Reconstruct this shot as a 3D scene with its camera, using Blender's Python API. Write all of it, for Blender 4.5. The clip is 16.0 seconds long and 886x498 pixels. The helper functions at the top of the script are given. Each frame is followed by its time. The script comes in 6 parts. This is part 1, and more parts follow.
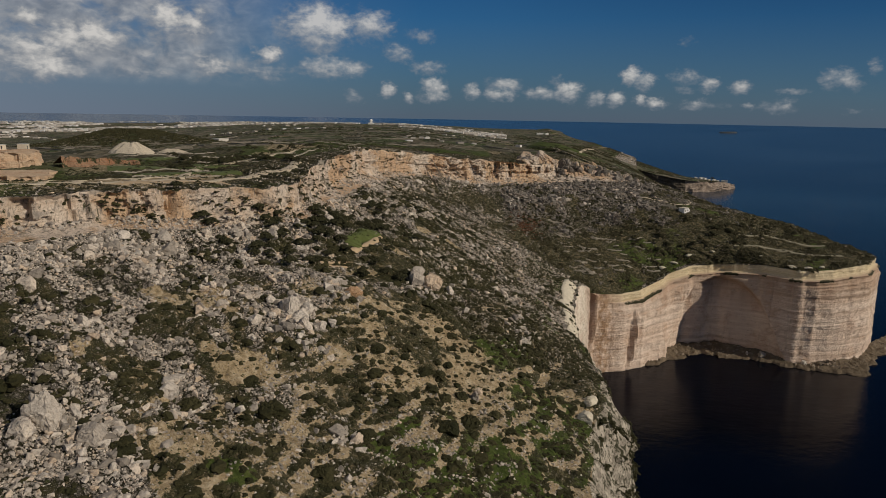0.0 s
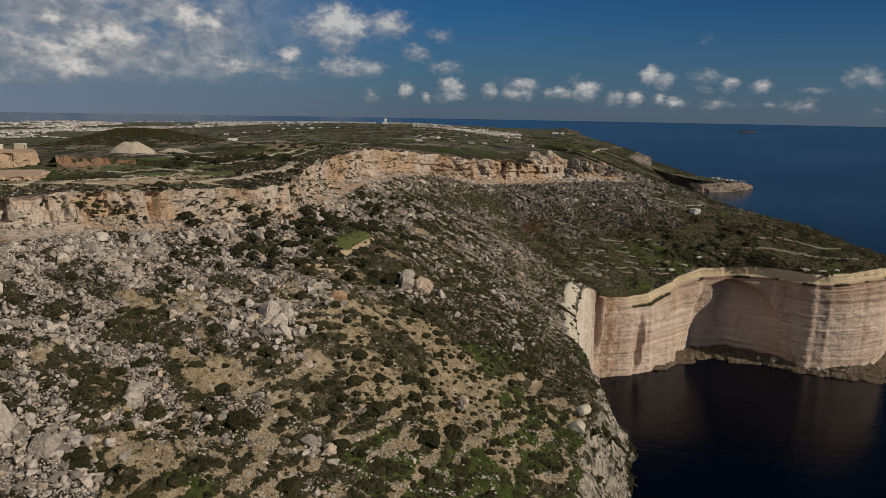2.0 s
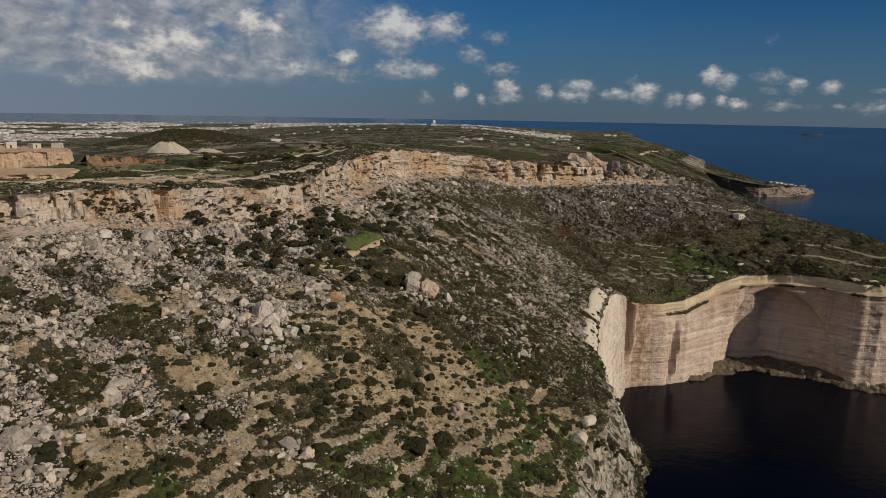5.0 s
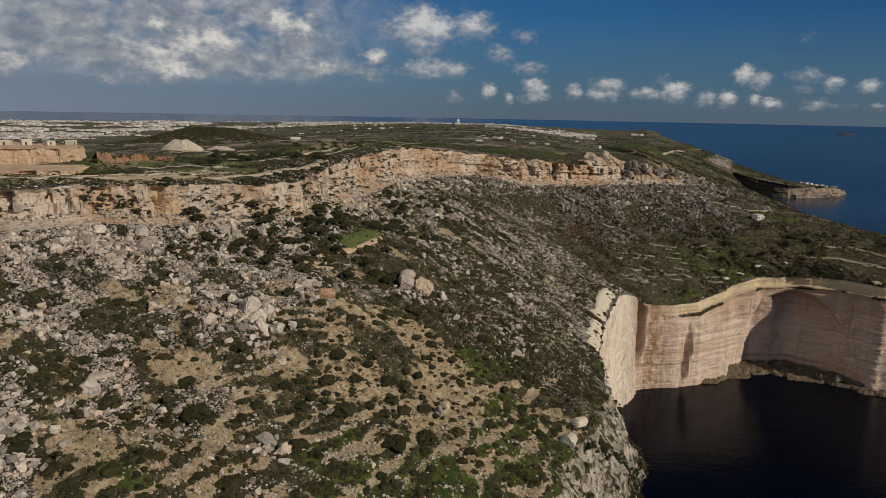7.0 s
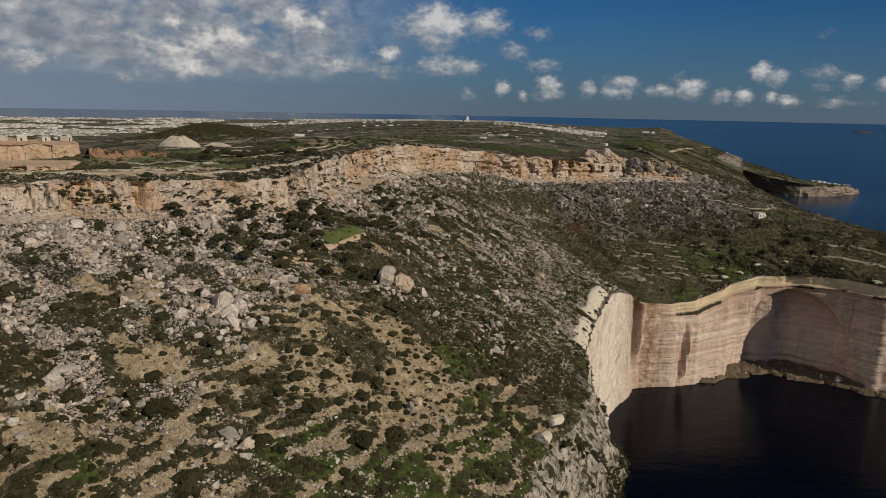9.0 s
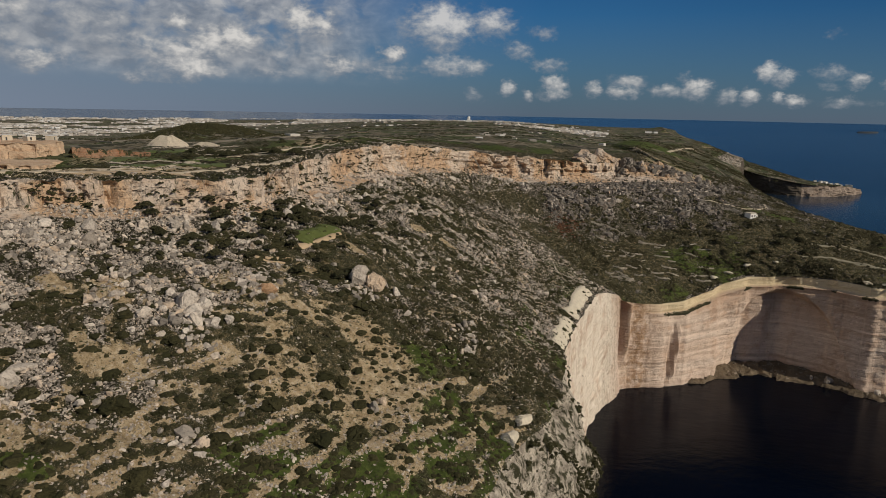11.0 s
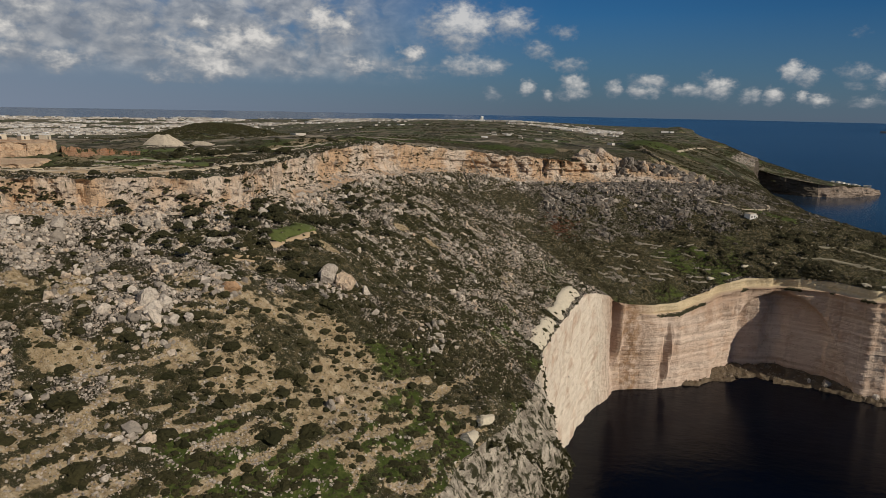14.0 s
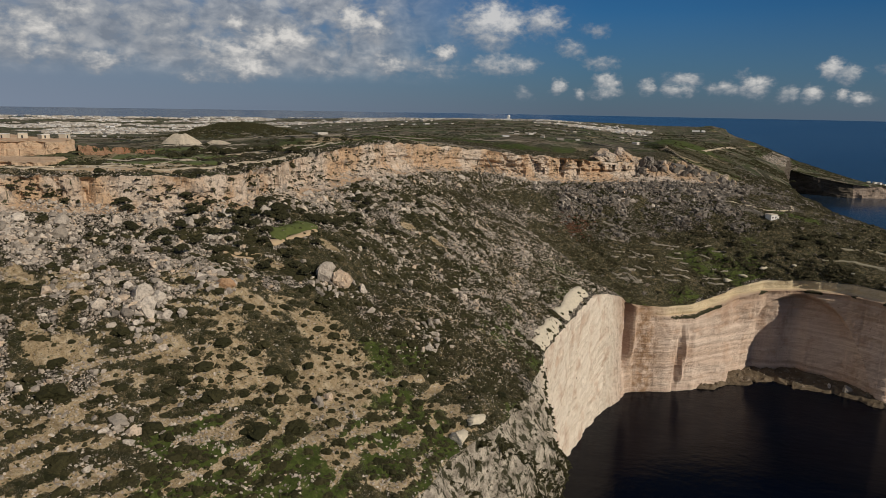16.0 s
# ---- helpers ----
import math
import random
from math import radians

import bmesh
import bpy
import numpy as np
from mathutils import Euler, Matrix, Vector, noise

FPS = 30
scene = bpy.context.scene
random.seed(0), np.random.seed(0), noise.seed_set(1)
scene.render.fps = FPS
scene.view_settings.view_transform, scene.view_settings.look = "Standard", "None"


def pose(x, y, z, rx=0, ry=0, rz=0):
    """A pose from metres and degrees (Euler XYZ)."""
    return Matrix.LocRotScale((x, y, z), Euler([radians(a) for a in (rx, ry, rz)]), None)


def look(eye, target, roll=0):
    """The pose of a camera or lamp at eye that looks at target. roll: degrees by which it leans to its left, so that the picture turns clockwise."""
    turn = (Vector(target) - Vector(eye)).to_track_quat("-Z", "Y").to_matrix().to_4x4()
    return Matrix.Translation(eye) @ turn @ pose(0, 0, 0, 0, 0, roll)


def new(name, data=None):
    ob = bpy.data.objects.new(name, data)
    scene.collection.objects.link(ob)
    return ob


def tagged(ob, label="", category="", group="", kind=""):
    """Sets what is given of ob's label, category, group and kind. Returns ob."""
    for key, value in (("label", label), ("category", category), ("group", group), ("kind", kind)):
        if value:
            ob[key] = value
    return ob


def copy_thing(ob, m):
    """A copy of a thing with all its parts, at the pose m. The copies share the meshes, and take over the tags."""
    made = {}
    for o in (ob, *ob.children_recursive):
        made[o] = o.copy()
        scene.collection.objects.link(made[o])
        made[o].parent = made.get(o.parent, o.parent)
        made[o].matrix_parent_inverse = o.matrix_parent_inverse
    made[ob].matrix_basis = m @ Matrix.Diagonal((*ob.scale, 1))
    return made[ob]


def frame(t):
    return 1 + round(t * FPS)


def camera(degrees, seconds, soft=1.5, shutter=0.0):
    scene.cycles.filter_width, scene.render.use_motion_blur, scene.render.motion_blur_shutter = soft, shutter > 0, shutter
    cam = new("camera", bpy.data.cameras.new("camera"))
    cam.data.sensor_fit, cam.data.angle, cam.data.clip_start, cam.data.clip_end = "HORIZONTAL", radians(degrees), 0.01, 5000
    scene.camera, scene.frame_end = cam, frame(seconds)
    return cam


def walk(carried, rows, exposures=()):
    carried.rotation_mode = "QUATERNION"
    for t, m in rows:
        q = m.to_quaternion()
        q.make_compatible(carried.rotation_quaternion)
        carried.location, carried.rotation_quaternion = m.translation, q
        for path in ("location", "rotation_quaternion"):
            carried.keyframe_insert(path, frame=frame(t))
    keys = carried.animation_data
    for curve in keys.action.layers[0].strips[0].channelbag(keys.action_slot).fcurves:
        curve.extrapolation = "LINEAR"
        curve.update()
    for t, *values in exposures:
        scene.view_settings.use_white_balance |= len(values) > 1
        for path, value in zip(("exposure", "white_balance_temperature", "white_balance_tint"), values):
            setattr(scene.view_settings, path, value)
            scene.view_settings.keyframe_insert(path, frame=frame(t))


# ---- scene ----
cam = camera(67.02, 16.0, soft=0.5)
PATH = [
    (0, (0.000, 0.000, 200.000), (-0.020, 98.026, 180.231), 1.03),
    (0.5, (2.473, 2.235, 199.959), (1.794, 100.253, 180.164), 1.02),
    (1, (5.012, 4.415, 200.019), (3.716, 102.419, 180.176), 1.02),
    (1.5, (7.697, 6.204, 199.998), (5.889, 104.195, 180.134), 0.99),
    (2, (10.429, 7.656, 199.941), (7.892, 105.629, 180.070), 0.98),
    (2.5, (13.375, 8.881, 199.908), (9.476, 106.807, 180.025), 0.95),
    (3, (16.229, 10.041, 199.931), (11.024, 107.910, 180.065), 0.97),
    (3.5, (19.235, 11.099, 199.915), (12.740, 108.907, 180.129), 0.99),
    (4, (22.245, 11.960, 199.813), (14.459, 109.682, 180.072), 0.98),
    (6.5, (37.543, 15.453, 199.376), (24.014, 112.518, 179.489), 1.06),
    (7, (40.701, 16.088, 199.239), (26.403, 113.029, 179.289), 1.05),
    (7.5, (43.781, 16.789, 199.080), (28.786, 113.595, 178.990), 1.06),
    (8, (46.895, 17.571, 198.955), (31.334, 114.269, 178.773), 1.05),
    (8.5, (50.057, 18.270, 198.896), (34.113, 114.878, 178.582), 1.07),
    (9, (53.226, 18.833, 198.837), (37.077, 115.402, 178.503), 1.09),
    (11.5, (69.120, 21.876, 198.778), (52.145, 118.303, 178.437), 1.11),
    (12, (72.343, 22.457, 198.806), (55.363, 118.886, 178.478), 1.13),
    (12.5, (75.405, 23.115, 198.834), (58.357, 119.532, 178.508), 1.14),
    (13, (78.716, 23.684, 198.948), (60.823, 119.943, 178.600), 1.12),
    (13.5, (81.740, 24.462, 198.928), (63.045, 120.556, 178.523), 1.10),
    (14, (84.939, 25.054, 199.022), (65.344, 120.957, 178.563), 1.07),
    (14.5, (88.225, 25.689, 199.028), (67.689, 121.388, 178.535), 1.02),
    (15, (91.338, 26.359, 199.146), (69.849, 121.836, 178.598), 1.02),
    (15.5, (94.498, 27.213, 199.186), (71.812, 122.401, 178.583), 1.01),
    (16, (97.720, 27.882, 199.190), (73.822, 122.764, 178.541), 0.98),
]
walk(cam, [(t, look(eye, target, roll)) for t, eye, target, roll in PATH], [(0, -0.38), (4, -0.31), (8, -0.26), (12, -0.22), (16, -0.18)])


# ---- light and sky ----
SUN_DIR = Vector((0.80, -0.34, 0.50)).normalized()
world = bpy.data.worlds.new("sky")
scene.world = world
world.use_nodes = True


sun = new("sun", bpy.data.lights.new("sun", "SUN"))
sun.data.energy, sun.data.angle, sun.data.color = 3.75, radians(0.5), (1.0, 0.895, 0.75)
sun.matrix_world = look(SUN_DIR * 900 + Vector((0, 300, 100)), (0, 300, 100))


# ---- noise and mesh helpers ----
def lattice(ix, iy, seed):
    h = (ix.astype(np.int64) * 374761393 + iy.astype(np.int64) * 668265263 + seed * 2147483647) & 0xFFFFFFFF
    h = ((h ^ (h >> 13)) * 1274126177) & 0xFFFFFFFF
    h = ((h ^ (h >> 16)) * 2246822519) & 0xFFFFFFFF
    return ((h ^ (h >> 15)) & 0xFFFFFF) / float(0xFFFFFF)


def vnoise(x, y, seed=0):
    x, y = np.asarray(x, float), np.asarray(y, float)
    ix, iy = np.floor(x), np.floor(y)
    fx, fy = x - ix, y - iy
    fx, fy = fx * fx * (3 - 2 * fx), fy * fy * (3 - 2 * fy)
    a, b = lattice(ix, iy, seed), lattice(ix + 1, iy, seed)
    c, d = lattice(ix, iy + 1, seed), lattice(ix + 1, iy + 1, seed)
    return (a * (1 - fx) + b * fx) * (1 - fy) + (c * (1 - fx) + d * fx) * fy


def fbm(x, y, octaves=4, seed=0, gain=0.5):
    """Noise about 0, within about -1 to 1."""
    total, amp, norm = 0.0, 1.0, 0.0
    for k in range(octaves):
        total = total + amp * (2 * vnoise(np.asarray(x) * 2**k, np.asarray(y) * 2**k, seed + 17 * k) - 1)
        norm += amp
        amp *= gain
    return total / norm * 1.6


def smooth(a, b, x):
    t = np.clip((np.asarray(x, float) - a) / (b - a), 0, 1)
    return t * t * (3 - 2 * t)


def curve(points, t):
    """Catmull-Rom through the points, at station numbers t."""
    p = np.array(points, float)
    t = np.clip(np.asarray(t, float), 0, len(p) - 1 - 1e-9)
    i = t.astype(int)
    f = (t - i)[:, None]
    p0, p1 = p[np.maximum(i - 1, 0)], p[i]
    p2, p3 = p[i + 1], p[np.minimum(i + 2, len(p) - 1)]
    return 0.5 * (2 * p1 + (p2 - p0) * f + (2 * p0 - 5 * p1 + 4 * p2 - p3) * f**2 + (3 * p1 - p0 - 3 * p2 + p3) * f**3)


def mesh_of(name, verts, faces, material, shade=False):
    """A mesh from arrays: verts (n, 3), faces (m, 3 or 4)."""
    verts, faces = np.asarray(verts, np.float32), np.asarray(faces, np.int32)
    me = bpy.data.meshes.new(name)
    k = faces.shape[1]
    me.vertices.add(len(verts))
    me.vertices.foreach_set("co", verts.ravel())
    me.loops.add(faces.size)
    me.loops.foreach_set("vertex_index", faces.ravel())
    me.polygons.add(len(faces))
    me.polygons.foreach_set("loop_start", np.arange(0, faces.size, k, dtype=np.int32))
    me.polygons.foreach_set("use_smooth", np.full(len(faces), shade))
    me.update(calc_edges=True)
    me.validate()
    me.materials.append(material)
    return me


def sheet_faces(rows, cols, flip=False):
    i = np.arange(rows * cols).reshape(rows, cols)
    q = np.stack([i[:-1, :-1], i[1:, :-1], i[1:, 1:], i[:-1, 1:]], -1).reshape(-1, 4)
    return q[:, ::-1] if flip else q


def sheet(name, grid, material, flip=False, shade=True, cover=None):
    """A mesh from a grid of places (rows, columns, 3), with an optional ground-cover attribute."""
    rows, cols = grid.shape[:2]
    me = mesh_of(name, grid.reshape(-1, 3), sheet_faces(rows, cols, flip), material, shade)
    if cover is not None:
        att = me.attributes.new("cover", "FLOAT_COLOR", "POINT")
        rgba = np.ones((rows * cols, 4), np.float32)
        rgba[:, : cover.shape[-1]] = cover.reshape(rows * cols, -1)
        att.data.foreach_set("color", rgba.ravel())
    return new(name, me)


# ---- materials ----
def material(name):
    m = bpy.data.materials.new(name)
    m.use_nodes = True
    nt = m.node_tree
    return m, nt, nt.nodes["Principled BSDF"]


def node(nt, kind, **inputs):
    n = nt.nodes.new(kind)
    for key, value in inputs.items():
        n.inputs[key.replace("_", " ")].default_value = value
    return n


def position(nt, scale=(1, 1, 1)):
    geo = nt.nodes.new("ShaderNodeNewGeometry")
    m = nt.nodes.new("ShaderNodeMapping")
    m.inputs["Scale"].default_value = scale
    nt.links.new(geo.outputs["Position"], m.inputs["Vector"])
    return m.outputs[0]


def noise_of(nt, vec, scale, detail=4, rough=0.6, distortion=0.0):
    n = node(nt, "ShaderNodeTexNoise", Scale=scale, Detail=detail, Roughness=rough, Distortion=distortion)
    nt.links.new(vec, n.inputs["Vector"])
    return n.outputs["Fac"]


def ramp(nt, fac, *stops):
    r = nt.nodes.new("ShaderNodeValToRGB")
    e = r.color_ramp.elements
    while len(e) < len(stops):
        e.new(0.5)
    for item, (pos, col) in zip(e, stops):
        item.position = pos
        item.color = (*col, 1) if len(col) == 3 else col
    nt.links.new(fac, r.inputs[0])
    return r.outputs[0]


def grey(v):
    return (v, v, v)


def mix(nt, fac, a, b, blend="MIX"):
    m = nt.nodes.new("ShaderNodeMix")
    m.data_type, m.blend_type = "RGBA", blend
    for sock, value in ((m.inputs[0], fac), (m.inputs[6], a), (m.inputs[7], b)):
        if isinstance(value, (int, float)):
            sock.default_value = value
        elif isinstance(value, tuple):
            sock.default_value = (*value, 1)
        else:
            nt.links.new(value, sock)
    return m.outputs[2]


def maths(nt, op, a, b=0.0, c=None, clamp=False):
    m = nt.nodes.new("ShaderNodeMath")
    m.operation, m.use_clamp = op, clamp
    for sock, value in zip(m.inputs, (a, b, c)):
        if value is None:
            continue
        if isinstance(value, (int, float)):
            sock.default_value = value
        else:
            nt.links.new(value, sock)
    return m.outputs[0]


def bump(nt, bsdf, height, distance, strength=1.0):
    b = node(nt, "ShaderNodeBump", Strength=strength, Distance=distance)
    nt.links.new(height, b.inputs["Height"])
    nt.links.new(b.outputs[0], bsdf.inputs["Normal"])


def ground_material(name, fields=False):
    """Garrigue: low scrub, bare limestone and tan soil by the cover attribute, broken up by noise."""
    m, nt, bsdf = material(name)
    pos = position(nt)
    att = nt.nodes.new("ShaderNodeAttribute")
    att.attribute_name = "cover"
    sep = nt.nodes.new("ShaderNodeSeparateColor")
    nt.links.new(att.outputs["Color"], sep.inputs[0])
    mid, fine, grain = noise_of(nt, pos, 0.45, 5, 0.65), noise_of(nt, pos, 2.2, 5, 0.7), noise_of(nt, pos, 5.5, 3, 0.7)
    stone = ramp(nt, grain, (0.60, grey(0.0)), (0.65, grey(0.9)))
    tuft = ramp(nt, noise_of(nt, pos, 1.5, 6, 0.72), (0.56, grey(0.0)), (0.63, grey(0.85)))
    scrub = ramp(nt, mid, (0.30, (0.024, 0.025, 0.012)), (0.48, (0.046, 0.044, 0.021)), (0.57, (0.13, 0.102, 0.055)), (0.70, (0.28, 0.215, 0.125)))
    scrub = mix(nt, ramp(nt, fine, (0.42, grey(0.8)), (0.58, grey(0.0))), scrub, (0.034, 0.034, 0.016))
    scrub = mix(nt, stone, scrub, (0.42, 0.37, 0.30))
    # limestone pavement: pale blocks between dark clefts
    shaken = nt.nodes.new("ShaderNodeVectorMath")
    shaken.operation = "MULTIPLY_ADD"
    wobble = node(nt, "ShaderNodeTexNoise", Scale=0.5, Detail=4.0, Roughness=0.6)
    nt.links.new(pos, wobble.inputs["Vector"])
    nt.links.new(wobble.outputs["Color"], shaken.inputs[0])
    shaken.inputs[1].default_value = (3.2, 3.2, 3.2)
    nt.links.new(pos, shaken.inputs[2])

    def blocks(scale, feature):
        v = node(nt, "ShaderNodeTexVoronoi", Scale=scale)
        v.feature = feature
        nt.links.new(shaken.outputs[0], v.inputs["Vector"])
        return v.outputs["Distance" if feature == "DISTANCE_TO_EDGE" else "Color"]

    cleft, split, tone = blocks(0.42, "DISTANCE_TO_EDGE"), blocks(1.25, "DISTANCE_TO_EDGE"), blocks(0.42, "F1")
    rock = mix(nt, tone, (0.34, 0.29, 0.235), (0.66, 0.59, 0.505))
    rock = mix(nt, ramp(nt, fine, (0.40, grey(0.75)), (0.55, grey(0.0))), rock, (0.20, 0.175, 0.14))
    gaps = maths(nt, "MINIMUM", ramp(nt, cleft, (0.05, grey(0.0)), (0.17, grey(1.0))), ramp(nt, split, (0.02, grey(0.25)), (0.12, grey(1.0))))
    gaps = maths(nt, "MULTIPLY", gaps, ramp(nt, mid, (0.36, grey(0.0)), (0.46, grey(1.0))))
    rock = mix(nt, gaps, (0.032, 0.030, 0.018), rock)
    soil = ramp(nt, mid, (0.3, (0.22, 0.160, 0.088)), (0.5, (0.40, 0.305, 0.180)), (0.7, (0.60, 0.495, 0.345)))
    soil = mix(nt, tuft, soil, (0.062, 0.056, 0.026))
    soil = mix(nt, stone, soil, (0.62, 0.55, 0.46))
    soil = mix(nt, ramp(nt, fine, (0.34, grey(0.8)), (0.44, grey(0.0))), soil, (0.10, 0.082, 0.046))
    grass = ramp(nt, mid, (0.3, (0.036, 0.052, 0.012)), (0.5, (0.066, 0.088, 0.022)), (0.7, (0.120, 0.140, 0.042)))
    grass = mix(nt, maths(nt, "MULTIPLY", tuft, 0.7), grass, (0.030, 0.034, 0.014))

    def edge(channel, soft=7.0):
        v = maths(nt, "ADD", sep.outputs[channel], maths(nt, "MULTIPLY_ADD", fine, 0.5, maths(nt, "MULTIPLY_ADD", mid, 0.7, -0.6)))
        return maths(nt, "MULTIPLY_ADD", maths(nt, "SUBTRACT", v, 0.5), soft, 0.5, clamp=True)

    col = mix(nt, edge(1), scrub, grass)
    col = mix(nt, edge(2), col, soil)
    col = mix(nt, edge(0), col, rock)
    if fields:
        vor = node(nt, "ShaderNodeTexVoronoi", Scale=0.034)
        vor.feature = "DISTANCE_TO_EDGE"
        cell = node(nt, "ShaderNodeTexVoronoi", Scale=0.034)
        squash = position(nt, (1.0, 0.45, 0.0))
        nt.links.new(squash, vor.inputs["Vector"])
        nt.links.new(squash, cell.inputs["Vector"])
        tint = nt.nodes.new("ShaderNodeSeparateColor")
        nt.links.new(cell.outputs["Color"], tint.inputs[0])
        field = ramp(nt, tint.outputs[0], (0.0, (0.058, 0.056, 0.042)), (0.3, (0.072, 0.098, 0.038)), (0.5, (0.095, 0.088, 0.064)), (0.72, (0.27, 0.22, 0.155)), (0.85, (0.085, 0.125, 0.040)), (1.0, (0.064, 0.062, 0.048)))
        field = mix(nt, ramp(nt, noise_of(nt, pos, 0.12, 5, 0.7), (0.42, grey(0.0)), (0.58, grey(0.85))), field, (0.045, 0.043, 0.026))
        amount = att.outputs["Alpha"]
        col = mix(nt, maths(nt, "MULTIPLY", amount, 0.85), col, field)
        wall = maths(nt, "LESS_THAN", vor.outputs["Distance"], 0.05)
        broken = maths(nt, "GREATER_THAN", noise_of(nt, pos, 0.03, 3), 0.44)
        col = mix(nt, maths(nt, "MULTIPLY", maths(nt, "MULTIPLY", wall, broken), maths(nt, "MULTIPLY", amount, 0.6)), col, (0.28, 0.24, 0.185))
    nt.links.new(col, bsdf.inputs["Base Color"])
    bsdf.inputs["Roughness"].default_value = 0.95
    bsdf.inputs["Specular IOR Level"].default_value = 0.1
    raised = maths(nt, "MULTIPLY", maths(nt, "MULTIPLY", gaps, 0.8), edge(0))
    bump(nt, bsdf, maths(nt, "ADD", raised, maths(nt, "ADD", mid, maths(nt, "MULTIPLY", fine, 0.5))), 1.0)
    return m


def limestone(name, pale, mid_tone, stain, strata=0.35, patch=0.45, weeds=0.0, rust=None):
    """Weathered bedded limestone: banded by height, stained downwards, with cracks."""
    m, nt, bsdf = material(name)
    pos = position(nt)
    warp = noise_of(nt, pos, 0.05, 3)
    z = nt.nodes.new("ShaderNodeSeparateXYZ")
    nt.links.new(pos, z.inputs[0])
    height = maths(nt, "ADD", z.outputs[2], maths(nt, "MULTIPLY", warp, 4.0))
    comb = nt.nodes.new("ShaderNodeCombineXYZ")
    nt.links.new(height, comb.inputs[2])
    bands = noise_of(nt, comb.outputs[0], strata, 6, 0.75)
    drips = noise_of(nt, position(nt, (0.30, 0.30, 0.035)), 1.0, 5, 0.65)
    blot = noise_of(nt, pos, 0.09, 5, 0.6)
    fine = noise_of(nt, pos, 1.1, 6, 0.7)
    col = ramp(nt, bands, (0.34, mid_tone), (0.46, tuple(0.3 * p + 0.7 * q for p, q in zip(mid_tone, pale))), (0.54, pale), (0.62, tuple(c * 0.90 for c in pale)), (0.70, pale))
    col = mix(nt, ramp(nt, drips, (0.54, grey(0)), (0.76, grey(0.6))), col, stain)
    col = mix(nt, ramp(nt, blot, (patch, grey(0)), (patch + 0.2, grey(0.8))), col, mid_tone)
    if rust:
        face = noise_of(nt, position(nt, (1.0, 1.0, 0.6)), 0.045, 4, 0.55)
        col = mix(nt, ramp(nt, face, (0.45, grey(0)), (0.55, grey(0.85))), col, mix(nt, fine, tuple(c * 0.7 for c in rust), rust))
        face = noise_of(nt, position(nt, (1.0, 1.0, 1.6)), 0.11, 5, 0.6)
        col = mix(nt, ramp(nt, face, (0.56, grey(0)), (0.66, grey(0.7))), col, (0.20, 0.185, 0.165))
    col = mix(nt, maths(nt, "MULTIPLY", ramp(nt, fine, (0.3, grey(1)), (0.5, grey(0))), 0.55), col, tuple(c * 0.45 for c in mid_tone))
    if rust:
        pock = noise_of(nt, position(nt, (1.0, 1.0, 0.55)), 0.60, 6, 0.72, 0.5)
        col = mix(nt, ramp(nt, pock, (0.53, grey(0)), (0.60, grey(0.75))), col, (0.17, 0.15, 0.125))
    if weeds:
        w = noise_of(nt, position(nt, (1.0, 1.0, 0.45)), 0.30, 8, 0.72, 0.4)
        att = nt.nodes.new("ShaderNodeAttribute")
        att.attribute_name = "cover"
        chan = nt.nodes.new("ShaderNodeSeparateColor")
        nt.links.new(att.outputs["Color"], chan.inputs[0])
        cap = mix(nt, ramp(nt, fine, (0.3, grey(0)), (0.7, grey(1))), (0.50, 0.39, 0.235), (0.70, 0.585, 0.39))
        col = mix(nt, maths(nt, "MULTIPLY", chan.outputs[2], 0.6), col, ramp(nt, fine, (0.35, (0.16, 0.135, 0.10)), (0.48, (0.40, 0.345, 0.27)), (0.62, (0.60, 0.525, 0.42))))
        col = mix(nt, chan.outputs[1], col, cap)
        level = maths(nt, "MULTIPLY_ADD", chan.outputs[0], 0.3, maths(nt, "ADD", w, weeds - 0.62))
        col = mix(nt, maths(nt, "MULTIPLY", level, 25.0, clamp=True), col, (0.05, 0.052, 0.024))
    nt.links.new(col, bsdf.inputs["Base Color"])
    bsdf.inputs["Roughness"].default_value = 0.9
    bsdf.inputs["Specular IOR Level"].default_value = 0.2
    crack = node(nt, "ShaderNodeTexVoronoi", Scale=0.22)
    crack.feature = "DISTANCE_TO_EDGE"
    nt.links.new(position(nt, (1, 1, 2.2)), crack.inputs["Vector"])
    h = maths(nt, "ADD", maths(nt, "MULTIPLY", bands, 0.7), maths(nt, "ADD", fine, maths(nt, "MINIMUM", crack.outputs["Distance"], 0.12)))
    bump(nt, bsdf, h, 0.7)
    return m


